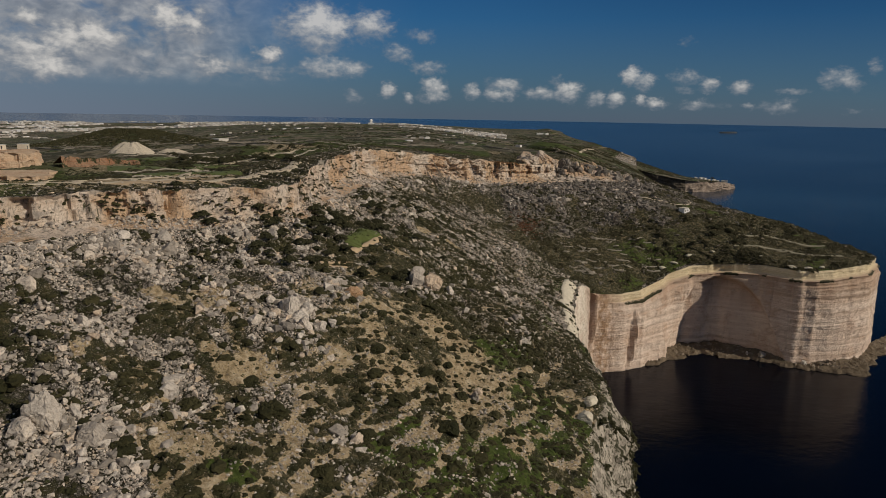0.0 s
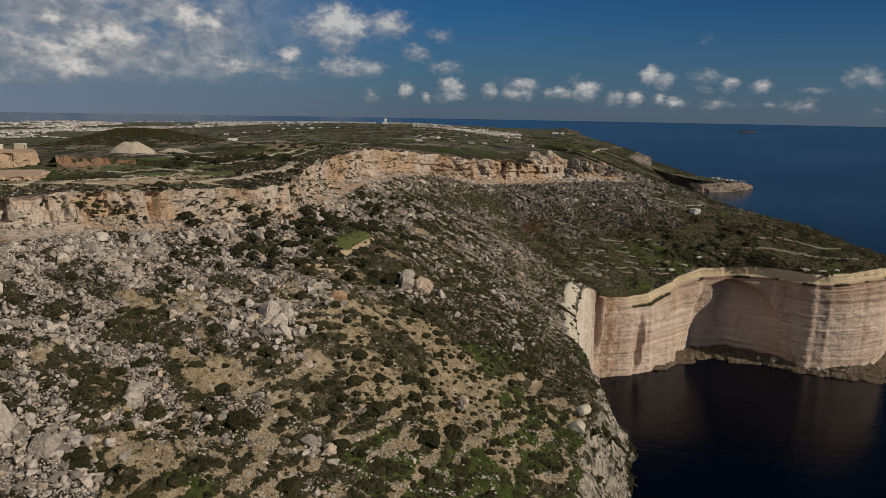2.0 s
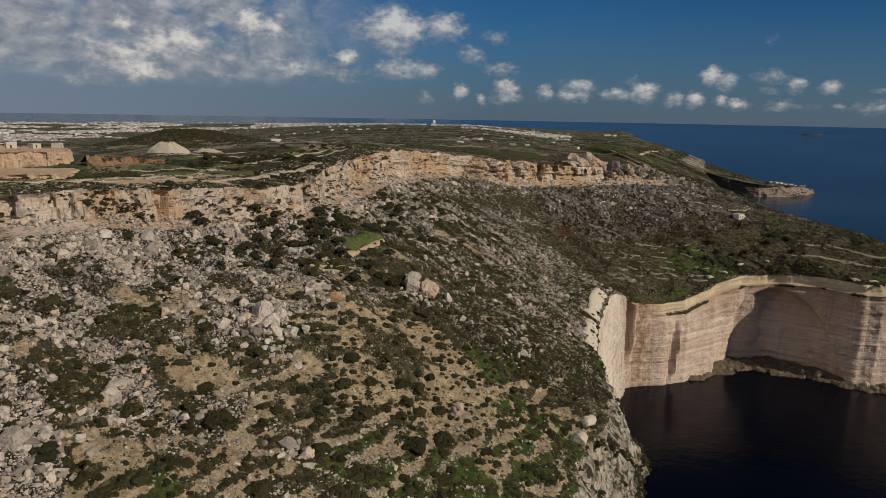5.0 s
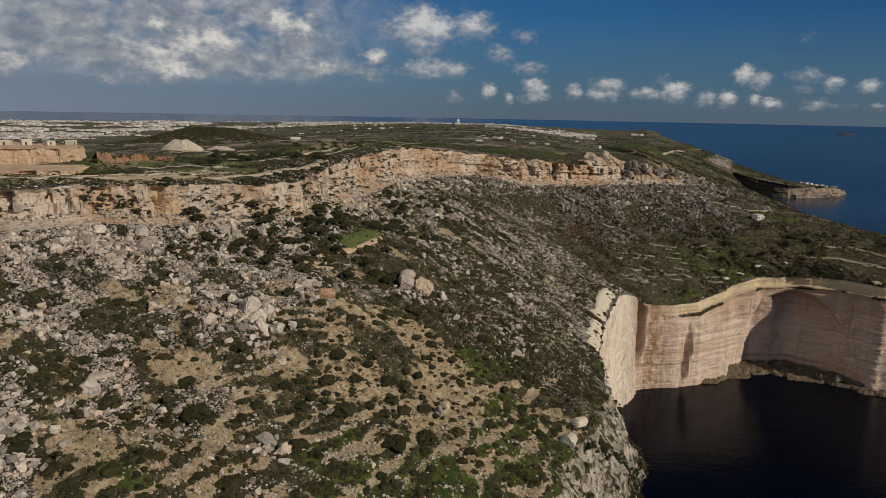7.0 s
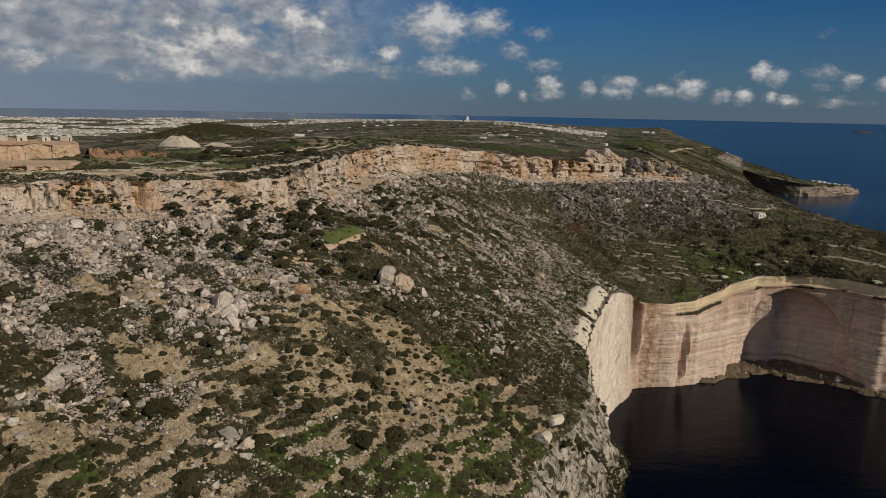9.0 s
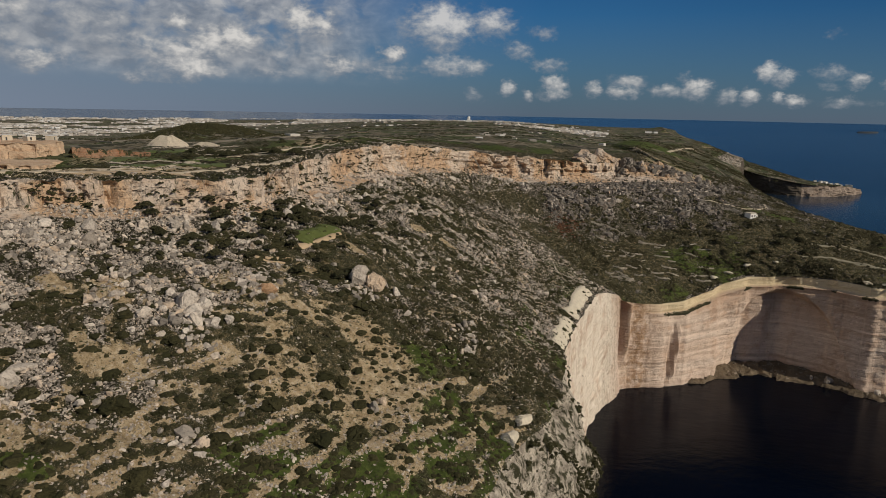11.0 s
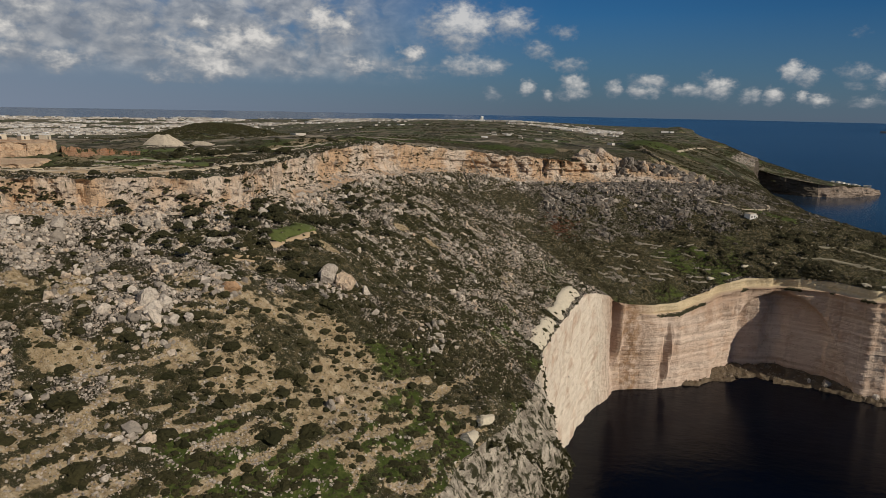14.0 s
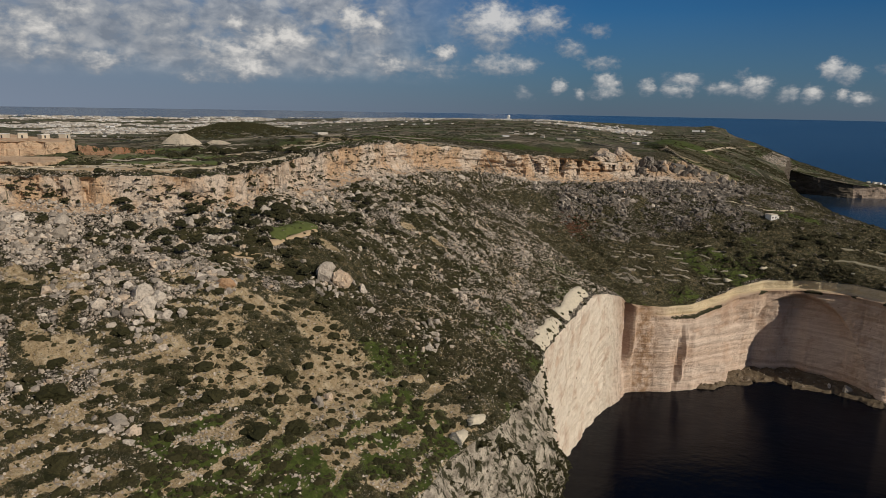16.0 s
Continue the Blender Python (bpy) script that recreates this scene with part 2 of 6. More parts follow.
def sea_cliff_material(name):
    """Cream limestone in thin level beds, browner towards its top, with rough weedy rock on the near brow."""
    m, nt, bsdf = material(name)
    pos = position(nt)
    xyz = nt.nodes.new("ShaderNodeSeparateXYZ")
    nt.links.new(pos, xyz.inputs[0])
    att = nt.nodes.new("ShaderNodeAttribute")
    att.attribute_name = "cover"
    chan = nt.nodes.new("ShaderNodeSeparateColor")
    nt.links.new(att.outputs["Color"], chan.inputs[0])
    # level beds in the cove, dipping ones on the spur
    dip = maths(nt, "MULTIPLY_ADD", maths(nt, "MULTIPLY_ADD", xyz.outputs[1], -1 / 30, 490 / 30, clamp=True), 0.42, 0.0)
    height = maths(nt, "ADD", xyz.outputs[2], maths(nt, "MULTIPLY", noise_of(nt, pos, 0.03, 3), 2.4))
    height = maths(nt, "ADD", height, maths(nt, "MULTIPLY", maths(nt, "MULTIPLY", xyz.outputs[1], dip), -1.0))
    comb = nt.nodes.new("ShaderNodeCombineXYZ")
    nt.links.new(height, comb.inputs[2])
    nt.links.new(maths(nt, "MULTIPLY", xyz.outputs[0], 0.03), comb.inputs[0])
    thick, thin = noise_of(nt, comb.outputs[0], 0.16, 4, 0.6), noise_of(nt, comb.outputs[0], 0.75, 5, 0.7)
    blot, fine = noise_of(nt, pos, 0.075, 5, 0.6), noise_of(nt, pos, 1.3, 6, 0.7)
    pit = noise_of(nt, position(nt, (1.0, 1.0, 2.2)), 0.42, 6, 0.7, 0.4)
    drips = noise_of(nt, position(nt, (0.22, 0.22, 0.03)), 1.0, 5, 0.65)
    col = ramp(nt, thick, (0.32, (0.60, 0.455, 0.35)), (0.48, (0.66, 0.515, 0.41)), (0.58, (0.73, 0.595, 0.485)), (0.70, (0.66, 0.515, 0.41)))
    col = mix(nt, ramp(nt, thin, (0.54, grey(0)), (0.60, grey(0.26)), (0.66, grey(0.05))), col, (0.44, 0.31, 0.225))
    col = mix(nt, ramp(nt, thin, (0.32, grey(0.22)), (0.42, grey(0))), col, (0.80, 0.70, 0.60))
    top = maths(nt, "MULTIPLY_ADD", blot, 1.6, maths(nt, "MULTIPLY_ADD", xyz.outputs[2], 1 / 26, -2.5), clamp=True)
    spur = maths(nt, "MULTIPLY_ADD", xyz.outputs[1], -1 / 20, 488 / 20, clamp=True)
    col = mix(nt, maths(nt, "MULTIPLY", spur, 0.72), col, (0.84, 0.765, 0.64))
    col = mix(nt, maths(nt, "MULTIPLY", spur, ramp(nt, thin, (0.50, grey(0)), (0.60, grey(0.6)))), col, (0.56, 0.46, 0.35))
    col = mix(nt, maths(nt, "MULTIPLY", top, maths(nt, "MULTIPLY_ADD", spur, -0.8, 0.8)), col, (0.40, 0.27, 0.18))
    # crumbling brown rock in the corner of the cove
    corner = maths(nt, "ABSOLUTE", maths(nt, "MULTIPLY_ADD", xyz.outputs[0], 1 / 15, -127 / 15))
    corner = maths(nt, "MULTIPLY", maths(nt, "SUBTRACT", 1.0, corner, clamp=True), maths(nt, "MULTIPLY_ADD", noise_of(nt, pos, 0.2, 5, 0.65), 4.0, -1.5, clamp=True))
    corner = maths(nt, "MULTIPLY", corner, maths(nt, "SUBTRACT", 1.0, spur))
    col = mix(nt, maths(nt, "MULTIPLY", corner, 1.6, clamp=True), col, mix(nt, fine, (0.22, 0.13, 0.075), (0.52, 0.35, 0.22)))
    col = mix(nt, ramp(nt, blot, (0.52, grey(0)), (0.66, grey(0.65))), col, (0.50, 0.335, 0.235))
    col = mix(nt, ramp(nt, drips, (0.56, grey(0)), (0.74, grey(0.40))), col, (0.32, 0.225, 0.165))
    col = mix(nt, ramp(nt, pit, (0.60, grey(0)), (0.66, grey(0.6))), col, (0.27, 0.185, 0.13))
    near = mix(nt, ramp(nt, noise_of(nt, pos, 0.25, 6, 0.65), (0.40, grey(0)), (0.62, grey(1))), (0.27, 0.235, 0.19), (0.62, 0.55, 0.45))
    near = mix(nt, ramp(nt, fine, (0.36, grey(0.7)), (0.50, grey(0))), near, (0.15, 0.128, 0.095))
    col = mix(nt, chan.outputs[2], col, near)
    cap = mix(nt, ramp(nt, fine, (0.3, grey(0)), (0.7, grey(1))), (0.56, 0.44, 0.27), (0.76, 0.645, 0.44))
    col = mix(nt, chan.outputs[1], col, cap)
    weed = noise_of(nt, position(nt, (1.0, 1.0, 0.7)), 0.34, 8, 0.74, 0.3)
    level = maths(nt, "MULTIPLY_ADD", chan.outputs[0], 0.36, maths(nt, "ADD", weed, -0.66))
    col = mix(nt, maths(nt, "MULTIPLY", level, 18.0, clamp=True), col, mix(nt, fine, (0.022, 0.024, 0.012), (0.075, 0.070, 0.036)))
    nt.links.new(col, bsdf.inputs["Base Color"])
    bsdf.inputs["Roughness"].default_value = 0.9
    bsdf.inputs["Specular IOR Level"].default_value = 0.2
    bump(nt, bsdf, maths(nt, "ADD", maths(nt, "MULTIPLY", thin, 1.1), maths(nt, "SUBTRACT", fine, maths(nt, "MULTIPLY", pit, 0.8))), 0.6)
    return m


def boulder_material(name, tone=1.0):
    m, nt, bsdf = material(name)
    pos = position(nt)
    geo = nt.nodes.new("ShaderNodeNewGeometry")
    info = nt.nodes.new("ShaderNodeObjectInfo")
    r = maths(nt, "FRACT", maths(nt, "ADD", geo.outputs["Random Per Island"], info.outputs["Random"]))
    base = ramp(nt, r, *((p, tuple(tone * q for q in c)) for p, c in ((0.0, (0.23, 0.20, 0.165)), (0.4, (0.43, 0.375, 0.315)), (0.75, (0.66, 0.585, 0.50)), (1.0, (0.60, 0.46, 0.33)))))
    fine = noise_of(nt, pos, 1.6, 5, 0.7)
    lichen = noise_of(nt, pos, 0.55, 4, 0.6)
    col = mix(nt, ramp(nt, lichen, (0.48, grey(0)), (0.68, grey(0.65))), base, (0.22, 0.20, 0.175))
    col = mix(nt, ramp(nt, fine, (0.3, grey(0.6)), (0.5, grey(0))), col, (0.12, 0.11, 0.095))
    nt.links.new(col, bsdf.inputs["Base Color"])
    bsdf.inputs["Roughness"].default_value = 0.92
    bsdf.inputs["Specular IOR Level"].default_value = 0.15
    bump(nt, bsdf, fine, 0.25)
    return m


def foliage_material(name, dark, light):
    m, nt, bsdf = material(name)
    geo = nt.nodes.new("ShaderNodeNewGeometry")
    info = nt.nodes.new("ShaderNodeObjectInfo")
    r = maths(nt, "FRACT", maths(nt, "ADD", geo.outputs["Random Per Island"], info.outputs["Random"]))
    fine = noise_of(nt, position(nt), 3.0, 4, 0.7)
    col = mix(nt, r, dark, light)
    col = mix(nt, ramp(nt, fine, (0.4, grey(0)), (0.7, grey(0.7))), col, tuple(c * 0.45 for c in dark))
    nt.links.new(col, bsdf.inputs["Base Color"])
    bsdf.inputs["Roughness"].default_value = 0.85
    bsdf.inputs["Specular IOR Level"].default_value = 0.12
    bump(nt, bsdf, fine, 0.3)
    return m


def plain(name, col, rough=0.8, vary=0.25, scale=0.8):
    m, nt, bsdf = material(name)
    f = noise_of(nt, position(nt), scale, 5, 0.65)
    c = mix(nt, ramp(nt, f, (0.35, grey(vary)), (0.65, grey(0))), col, tuple(v * 0.45 for v in col))
    nt.links.new(c, bsdf.inputs["Base Color"])
    bsdf.inputs["Roughness"].default_value = rough
    return m


def town_material():
    """Cream, white and grey plaster, one tint for each building."""
    m, nt, bsdf = material("town_stone")
    geo = nt.nodes.new("ShaderNodeNewGeometry")
    tint = ramp(nt, geo.outputs["Random Per Island"], (0.0, (0.30, 0.27, 0.235)), (0.35, (0.52, 0.46, 0.385)), (0.7, (0.70, 0.65, 0.58)), (1.0, (0.84, 0.83, 0.82)))
    nt.links.new(mix(nt, noise_of(nt, position(nt), 0.4, 3), tint, mix(nt, 0.35, tint, (0.1, 0.1, 0.1))), bsdf.inputs["Base Color"])
    bsdf.inputs["Roughness"].default_value = 0.9
    return m


def sea_material():
    m, nt, bsdf = material("sea_water")
    pos = position(nt)
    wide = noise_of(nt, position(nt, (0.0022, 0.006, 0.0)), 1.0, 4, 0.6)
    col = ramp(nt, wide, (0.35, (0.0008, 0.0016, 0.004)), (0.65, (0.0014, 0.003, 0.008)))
    # haze over the far water put into its colour, paler blue with distance
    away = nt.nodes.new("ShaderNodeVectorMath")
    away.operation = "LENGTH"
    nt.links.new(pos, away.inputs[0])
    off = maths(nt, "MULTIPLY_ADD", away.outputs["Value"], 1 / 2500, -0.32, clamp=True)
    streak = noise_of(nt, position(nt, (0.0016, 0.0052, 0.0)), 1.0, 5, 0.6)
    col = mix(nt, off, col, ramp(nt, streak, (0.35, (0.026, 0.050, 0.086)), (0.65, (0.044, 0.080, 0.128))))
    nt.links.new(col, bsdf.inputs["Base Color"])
    bsdf.inputs["Roughness"].default_value = 0.17
    bsdf.inputs["IOR"].default_value = 1.333
    bsdf.inputs["Specular IOR Level"].default_value = 0.16
    waves = maths(nt, "ADD", noise_of(nt, pos, 0.25, 4, 0.6), maths(nt, "MULTIPLY", noise_of(nt, position(nt, (0.03, 0.05, 0)), 1.0, 3), 2.0))
    bump(nt, bsdf, waves, 0.5, 0.28)
    return m


# clouds: bearing and height above the horizon in degrees, half width, half height, weight
TOWERS = [(-10.5, 6.6, 2.6, 1.7, 1), (-6.3, 6.9, 1.6, 1.2, 0.85), (-2.1, 6.2, 1.1, 0.5, 0.45), (-4.0, 4.8, 1.1, 0.7, 0.65), (-9.5, 3.5, 2.5, 0.8, 0.8), (-11.3, 3.7, 0.9, 0.5, 0.7), (-1.4, 3.7, 1.2, 0.5, 0.6), (-4.9, 1.9, 0.6, 0.6, 0.9), (-3.1, 1.3, 0.4, 0.4, 0.7), (-7.7, 1.3, 0.7, 0.5, 0.4), (-1.0, 2.2, 1.0, 0.7, 0.9), (-1.1, 1.5, 1.2, 0.5, 0.8), (2.1, 1.8, 0.7, 0.6, 0.85), (4.9, 2.5, 1.5, 0.5, 0.75), (4.5, 1.7, 1.2, 0.5, 0.9), (7.8, 1.8, 1.2, 0.5, 0.8), (10.1, 1.9, 1.1, 0.7, 0.9), (9.0, 2.9, 0.5, 0.4, 0.55)]
ROW = [(12.3, 1.4, 0.7, 0.6, 0.8), (13.9, 1.4, 0.6, 0.6, 0.8), (15.0, 3.2, 0.7, 0.7, 1), (16.0, 2.8, 0.9, 0.6, 0.95), (19.2, 3.0, 1.2, 0.6, 0.6), (19.1, 2.3, 0.8, 0.3, 0.45), (20.9, 2.6, 0.7, 0.5, 0.8), (23.1, 2.4, 0.7, 0.4, 0.75), (15.8, 1.4, 0.4, 0.4, 0.8), (17.0, 1.1, 0.9, 0.4, 0.75), (20.0, 1.0, 2.1, 0.3, 0.45), (23.8, 1.0, 0.5, 0.2, 0.55), (25.8, 1.0, 1.1, 0.5, 0.6), (26.6, 2.1, 1.1, 0.2, 0.5), (29.8, 2.9, 1.1, 0.7, 0.7), (31.8, 3.8, 0.4, 0.5, 0.5), (31.1, 0.8, 0.7, 0.2, 0.4), (19.2, 5.9, 0.6, 0.3, 0.25)]
BANK = [(-44.7, 4.6, 2.1, 1.2, 0.75), (-42.5, 6.3, 1.4, 1.0, 0.7), (-40.6, 3.0, 1.3, 0.5, 0.8), (-45.0, 3.5, 1.7, 0.6, 0.75), (-34.6, 4.5, 2.5, 0.5, 0.6), (-31.0, 6.2, 0.9, 0.5, 0.9), (-27.8, 5.0, 2.0, 0.9, 1), (-30.5, 4.1, 2.6, 0.8, 0.9), (-30.5, 2.9, 2.1, 0.8, 0.9), (-33.9, 2.3, 1.2, 0.4, 0.55), (-22.1, 6.6, 0.8, 1.1, 0.9), (-20.2, 6.4, 1.1, 0.9, 0.85), (-18.8, 3.3, 1.0, 0.7, 0.8), (-24.3, 2.7, 1.6, 0.4, 0.55), (-14.6, 4.4, 0.8, 0.5, 0.8), (-15.0, 3.1, 1.6, 0.5, 0.5), (-37.3, 5.9, 2.7, 1.0, 0.5), (-46.0, 5.7, 1.3, 0.7, 0.6)]


def build_sky():
    nt = world.node_tree
    nt.nodes.clear()
    out = nt.nodes.new("ShaderNodeOutputWorld")
    bg = nt.nodes.new("ShaderNodeBackground")
    sky = nt.nodes.new("ShaderNodeTexSky")
    sky.sky_type = "NISHITA"
    sky.sun_disc = False
    sky.sun_elevation = math.asin(SUN_DIR.z)
    sky.sun_rotation = math.atan2(SUN_DIR.x, SUN_DIR.y)
    sky.air_density, sky.dust_density, sky.ozone_density = 1.0, 0.0, 3.0

    def m(op, a, b=0.0, c=None, clamp=False):
        return maths(nt, op, a, b, c, clamp)

    def vec(op, a, *consts):
        v = nt.nodes.new("ShaderNodeVectorMath")
        v.operation = op
        nt.links.new(a, v.inputs[0])
        for sock, value in zip(v.inputs[1:], consts):
            if isinstance(value, tuple):
                sock.default_value = value
            else:
                nt.links.new(value, sock)
        return v.outputs["Value"] if op == "DOT_PRODUCT" else v.outputs[0]

    way = nt.nodes.new("ShaderNodeTexCoord").outputs["Generated"]
    sep = nt.nodes.new("ShaderNodeSeparateXYZ")
    nt.links.new(way, sep.inputs[0])
    az = m("MULTIPLY", m("ARCTAN2", sep.outputs[0], sep.outputs[1]), 57.2958)
    el = m("MULTIPLY", m("ARCSINE", sep.outputs[2]), 57.2958)
    comb = nt.nodes.new("ShaderNodeCombineXYZ")
    nt.links.new(az, comb.inputs[0])
    nt.links.new(el, comb.inputs[1])
    flat = comb.outputs[0]
    tall = vec("MULTIPLY", flat, (1.0, 1.5, 0.0))

    def warp(scale, amount, detail):
        n = node(nt, "ShaderNodeTexNoise", Scale=scale, Detail=detail, Roughness=0.6)
        nt.links.new(tall, n.inputs["Vector"])
        return vec("MULTIPLY_ADD", n.outputs["Color"], (2 * amount, 1.4 * amount, 0), (-amount, -0.7 * amount, 0))

    def moved(*shifts):
        place = flat
        for shift in shifts:
            place = vec("ADD", place, shift)
        return place

    fine_warp = warp(1.7, 0.5, 3)
    small, large = moved(fine_warp), moved(fine_warp, warp(0.55, 1.0, 3))
    wide = noise_of(nt, tall, 0.17, 5, 0.55, 0.2)
    puff = noise_of(nt, tall, 0.62, 4, 0.5, 0.35)
    curl = noise_of(nt, tall, 2.1, 3, 0.5, 0.2)

    def heap(blobs, place, grow):
        """The fullness of a group of clouds and how much of it is their upper side."""
        full = high = None
        for ca, ce, wa, we, k in blobs:
            wa, we = wa * grow, we * grow
            d = vec("MULTIPLY_ADD", place, (1 / wa, 1 / we, 0.0), (-ca / wa, -ce / we, 0.0))
            one = m("MULTIPLY_ADD", vec("DOT_PRODUCT", d, d), -k, k)
            up = m("MULTIPLY", m("MAXIMUM", one, 0.0), m("MULTIPLY_ADD", vec("DOT_PRODUCT", d, (0.3, 0.8, 0.0)), 0.6, 0.75))
            full = one if full is None else m("MAXIMUM", full, one)
            high = up if high is None else m("MAXIMUM", high, up)
        return m("MAXIMUM", full, -1.0), high

    def rise(x, lo, hi):
        r = nt.nodes.new("ShaderNodeMapRange")
        r.interpolation_type = "SMOOTHSTEP"
        r.inputs["From Min"].default_value, r.inputs["From Max"].default_value = lo, hi
        nt.links.new(x, r.inputs["Value"])
        return r.outputs[0]

    heaps, heaps_up = heap(TOWERS + ROW + [(38, 2.6, 2.2, 0.9, 0.8), (46, 3.0, 3.0, 1.1, 0.8), (60, 3.2, 5.0, 1.2, 0.8)], small, 1.38)
    bank, bank_up = heap(BANK + [(-52, 5, 4, 2, 0.8), (-62, 6, 6, 3, 0.8), (-80, 7, 10, 4, 0.8)], large, 1.75)
    lumps = m("ADD", m("MULTIPLY_ADD", puff, 1.6, -0.80), m("MULTIPLY_ADD", curl, 0.7, -0.35))
    # deep blue overhead, grey-blue haze along the horizon
    blue = mix(nt, 1.0, sky.outputs[0], (0.085, 0.34, 0.60), "MULTIPLY")
    blue = mix(nt, 1.0, blue, ramp(nt, m("MULTIPLY", el, 1 / 90), (0.08, grey(1.0)), (0.30, grey(0.60)), (1.0, grey(0.42))), "MULTIPLY")
    haze = ramp(nt, m("MULTIPLY_ADD", el, 1 / 16, 0.02), (0.0, grey(0.92)), (0.22, grey(0.52)), (0.5, grey(0.12)), (0.85, grey(0.0)))
    base = mix(nt, haze, blue, (1.20, 1.56, 2.15))
    deep = m("MULTIPLY", m("MULTIPLY_ADD", az, 1 / 34, -0.12, clamp=True), m("MULTIPLY_ADD", el, 1 / 11, -0.15, clamp=True))
    base = mix(nt, m("MULTIPLY", deep, 0.62), base, (0.09, 0.28, 0.80))
    veil = m("MULTIPLY", m("MULTIPLY_ADD", az, -0.022, -0.05, clamp=True), m("MULTIPLY_ADD", el, -0.06, 1.0, clamp=True))
    base = mix(nt, veil, base, (2.4, 2.95, 3.9))
    # the grey layer over the land, broken by blue gaps
    west = m("MULTIPLY", rise(az, -10.0, -24.0), rise(el, 1.6, 3.6))
    layer = m("ADD", m("MULTIPLY_ADD", wide, 2.6, -1.0), m("MULTIPLY_ADD", puff, 1.5, -0.75))
    layer = m("MULTIPLY", m("MULTIPLY", rise(layer, -0.45, 0.45), west), 0.88)
    under = ramp(nt, m("ADD", m("MULTIPLY_ADD", puff, 2.6, -0.9), m("MULTIPLY_ADD", curl, 0.5, -0.25)), (0.0, (2.4, 2.7, 3.2)), (0.5, (3.7, 3.95, 4.35)), (1.0, (6.0, 6.0, 6.0)))
    col = mix(nt, layer, base, under)
    # bright heads in the layer, then the separate heaps
    for full, high, soft, cover in ((bank, bank_up, 1.05, 0.92), (heaps, heaps_up, 1.05, 0.80)):
        dense = rise(m("MULTIPLY_ADD", lumps, 1.05, full), -0.06, soft)
        light = m("ADD", m("MULTIPLY", high, 1.15), m("MULTIPLY_ADD", lumps, 0.7, 0.02), clamp=True)
        tone = ramp(nt, light, (0.0, (2.3, 2.6, 3.1)), (0.4, (3.4, 3.65, 4.05)), (0.7, (5.6, 5.6, 5.6)), (1.0, (8.6, 8.3, 7.9)))
        col = mix(nt, m("MULTIPLY", dense, cover), col, tone)
    nt.links.new(col, bg.inputs[0])
    bg.inputs["Strength"].default_value = 0.090
    nt.links.new(bg.outputs[0], out.inputs[0])


build_sky()

M_GROUND = ground_material("garrigue", True)
M_PLATEAU = M_GROUND
M_SEACLIFF = sea_cliff_material("sea_cliff_limestone")
M_SCARP = limestone("scarp_limestone", (0.68, 0.57, 0.465), (0.52, 0.395, 0.29), (0.20, 0.18, 0.155), 0.30, 0.52, 0.035, (0.64, 0.43, 0.26))
M_QUARRY = limestone("quarry_limestone", (0.60, 0.45, 0.31), (0.50, 0.30, 0.18), (0.40, 0.27, 0.18), 0.5, 0.5)
M_SHELF = limestone("wet_shelf_rock", (0.20, 0.155, 0.105), (0.105, 0.080, 0.052), (0.05, 0.042, 0.032), 0.6, 0.4)
M_BOULDER = boulder_material("boulder_limestone")
# boulder rock with cloud shade on the far slope put into its tone
M_LICHEN_DIM = boulder_material("dimmed_lichened_limestone", 0.40)
# cape rock in two tones: the inner face has its shade coloured in
M_CAPE_SHADED = limestone("shaded_cape_rock", (0.115, 0.095, 0.075), (0.07, 0.058, 0.042), (0.04, 0.036, 0.03), 0.4, 0.5, 0.03)
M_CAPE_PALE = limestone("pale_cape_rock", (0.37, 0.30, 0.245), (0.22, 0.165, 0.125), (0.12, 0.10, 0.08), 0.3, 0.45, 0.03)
M_BUSH = foliage_material("lentisk_foliage", (0.030, 0.031, 0.013), (0.074, 0.066, 0.030))
M_BROOM = foliage_material("olive_scrub_foliage", (0.040, 0.038, 0.018), (0.088, 0.075, 0.040))
M_RUSSET = foliage_material("russet_foliage", (0.10, 0.048, 0.028), (0.21, 0.105, 0.060))
M_GRASS = plain("winter_grass", (0.098, 0.122, 0.028), 0.95, 0.4, 0.5)
# grey-blue of the sea haze mixed into the islet's rock colour
M_ISLET = plain("hazy_islet_rock", (0.055, 0.062, 0.070), 0.9, 0.3, 0.05)
M_TREE = foliage_material("carob_foliage", (0.031, 0.033, 0.016), (0.072, 0.066, 0.031))
M_HERB = foliage_material("herb_foliage", (0.050, 0.058, 0.022), (0.115, 0.105, 0.055))
M_ORANGE = limestone("orange_limestone", (0.55, 0.40, 0.26), (0.50, 0.28, 0.14), (0.30, 0.25, 0.20), 0.5, 0.45)
M_RED = limestone("red_earth", (0.34, 0.22, 0.14), (0.30, 0.12, 0.055), (0.12, 0.10, 0.07), 0.8, 0.5, 0.10)
M_SPOIL = limestone("quarry_spoil", (0.62, 0.54, 0.42), (0.52, 0.44, 0.33), (0.42, 0.34, 0.25), 0.8, 0.5)
M_PALE = plain("pale_slab", (0.66, 0.585, 0.45), 0.9, 0.35, 0.7)
M_BARK = plain("bark", (0.10, 0.08, 0.06), 0.95)
M_SOIL = plain("bare_soil", (0.50, 0.37, 0.23), 0.95, 0.3, 0.3)
M_SHELFROCK = plain("wet_boulder", (0.27, 0.215, 0.155), 0.85, 0.6, 0.7)
M_TOWN = town_material()
M_TRACK = plain("track_dust", (0.60, 0.50, 0.36), 0.95, 0.4, 0.4)
M_PATH = plain("worn_earth_path", (0.27, 0.24, 0.165), 0.95, 0.5, 0.5)
M_WALL = plain("masonry", (0.62, 0.54, 0.42), 0.9)
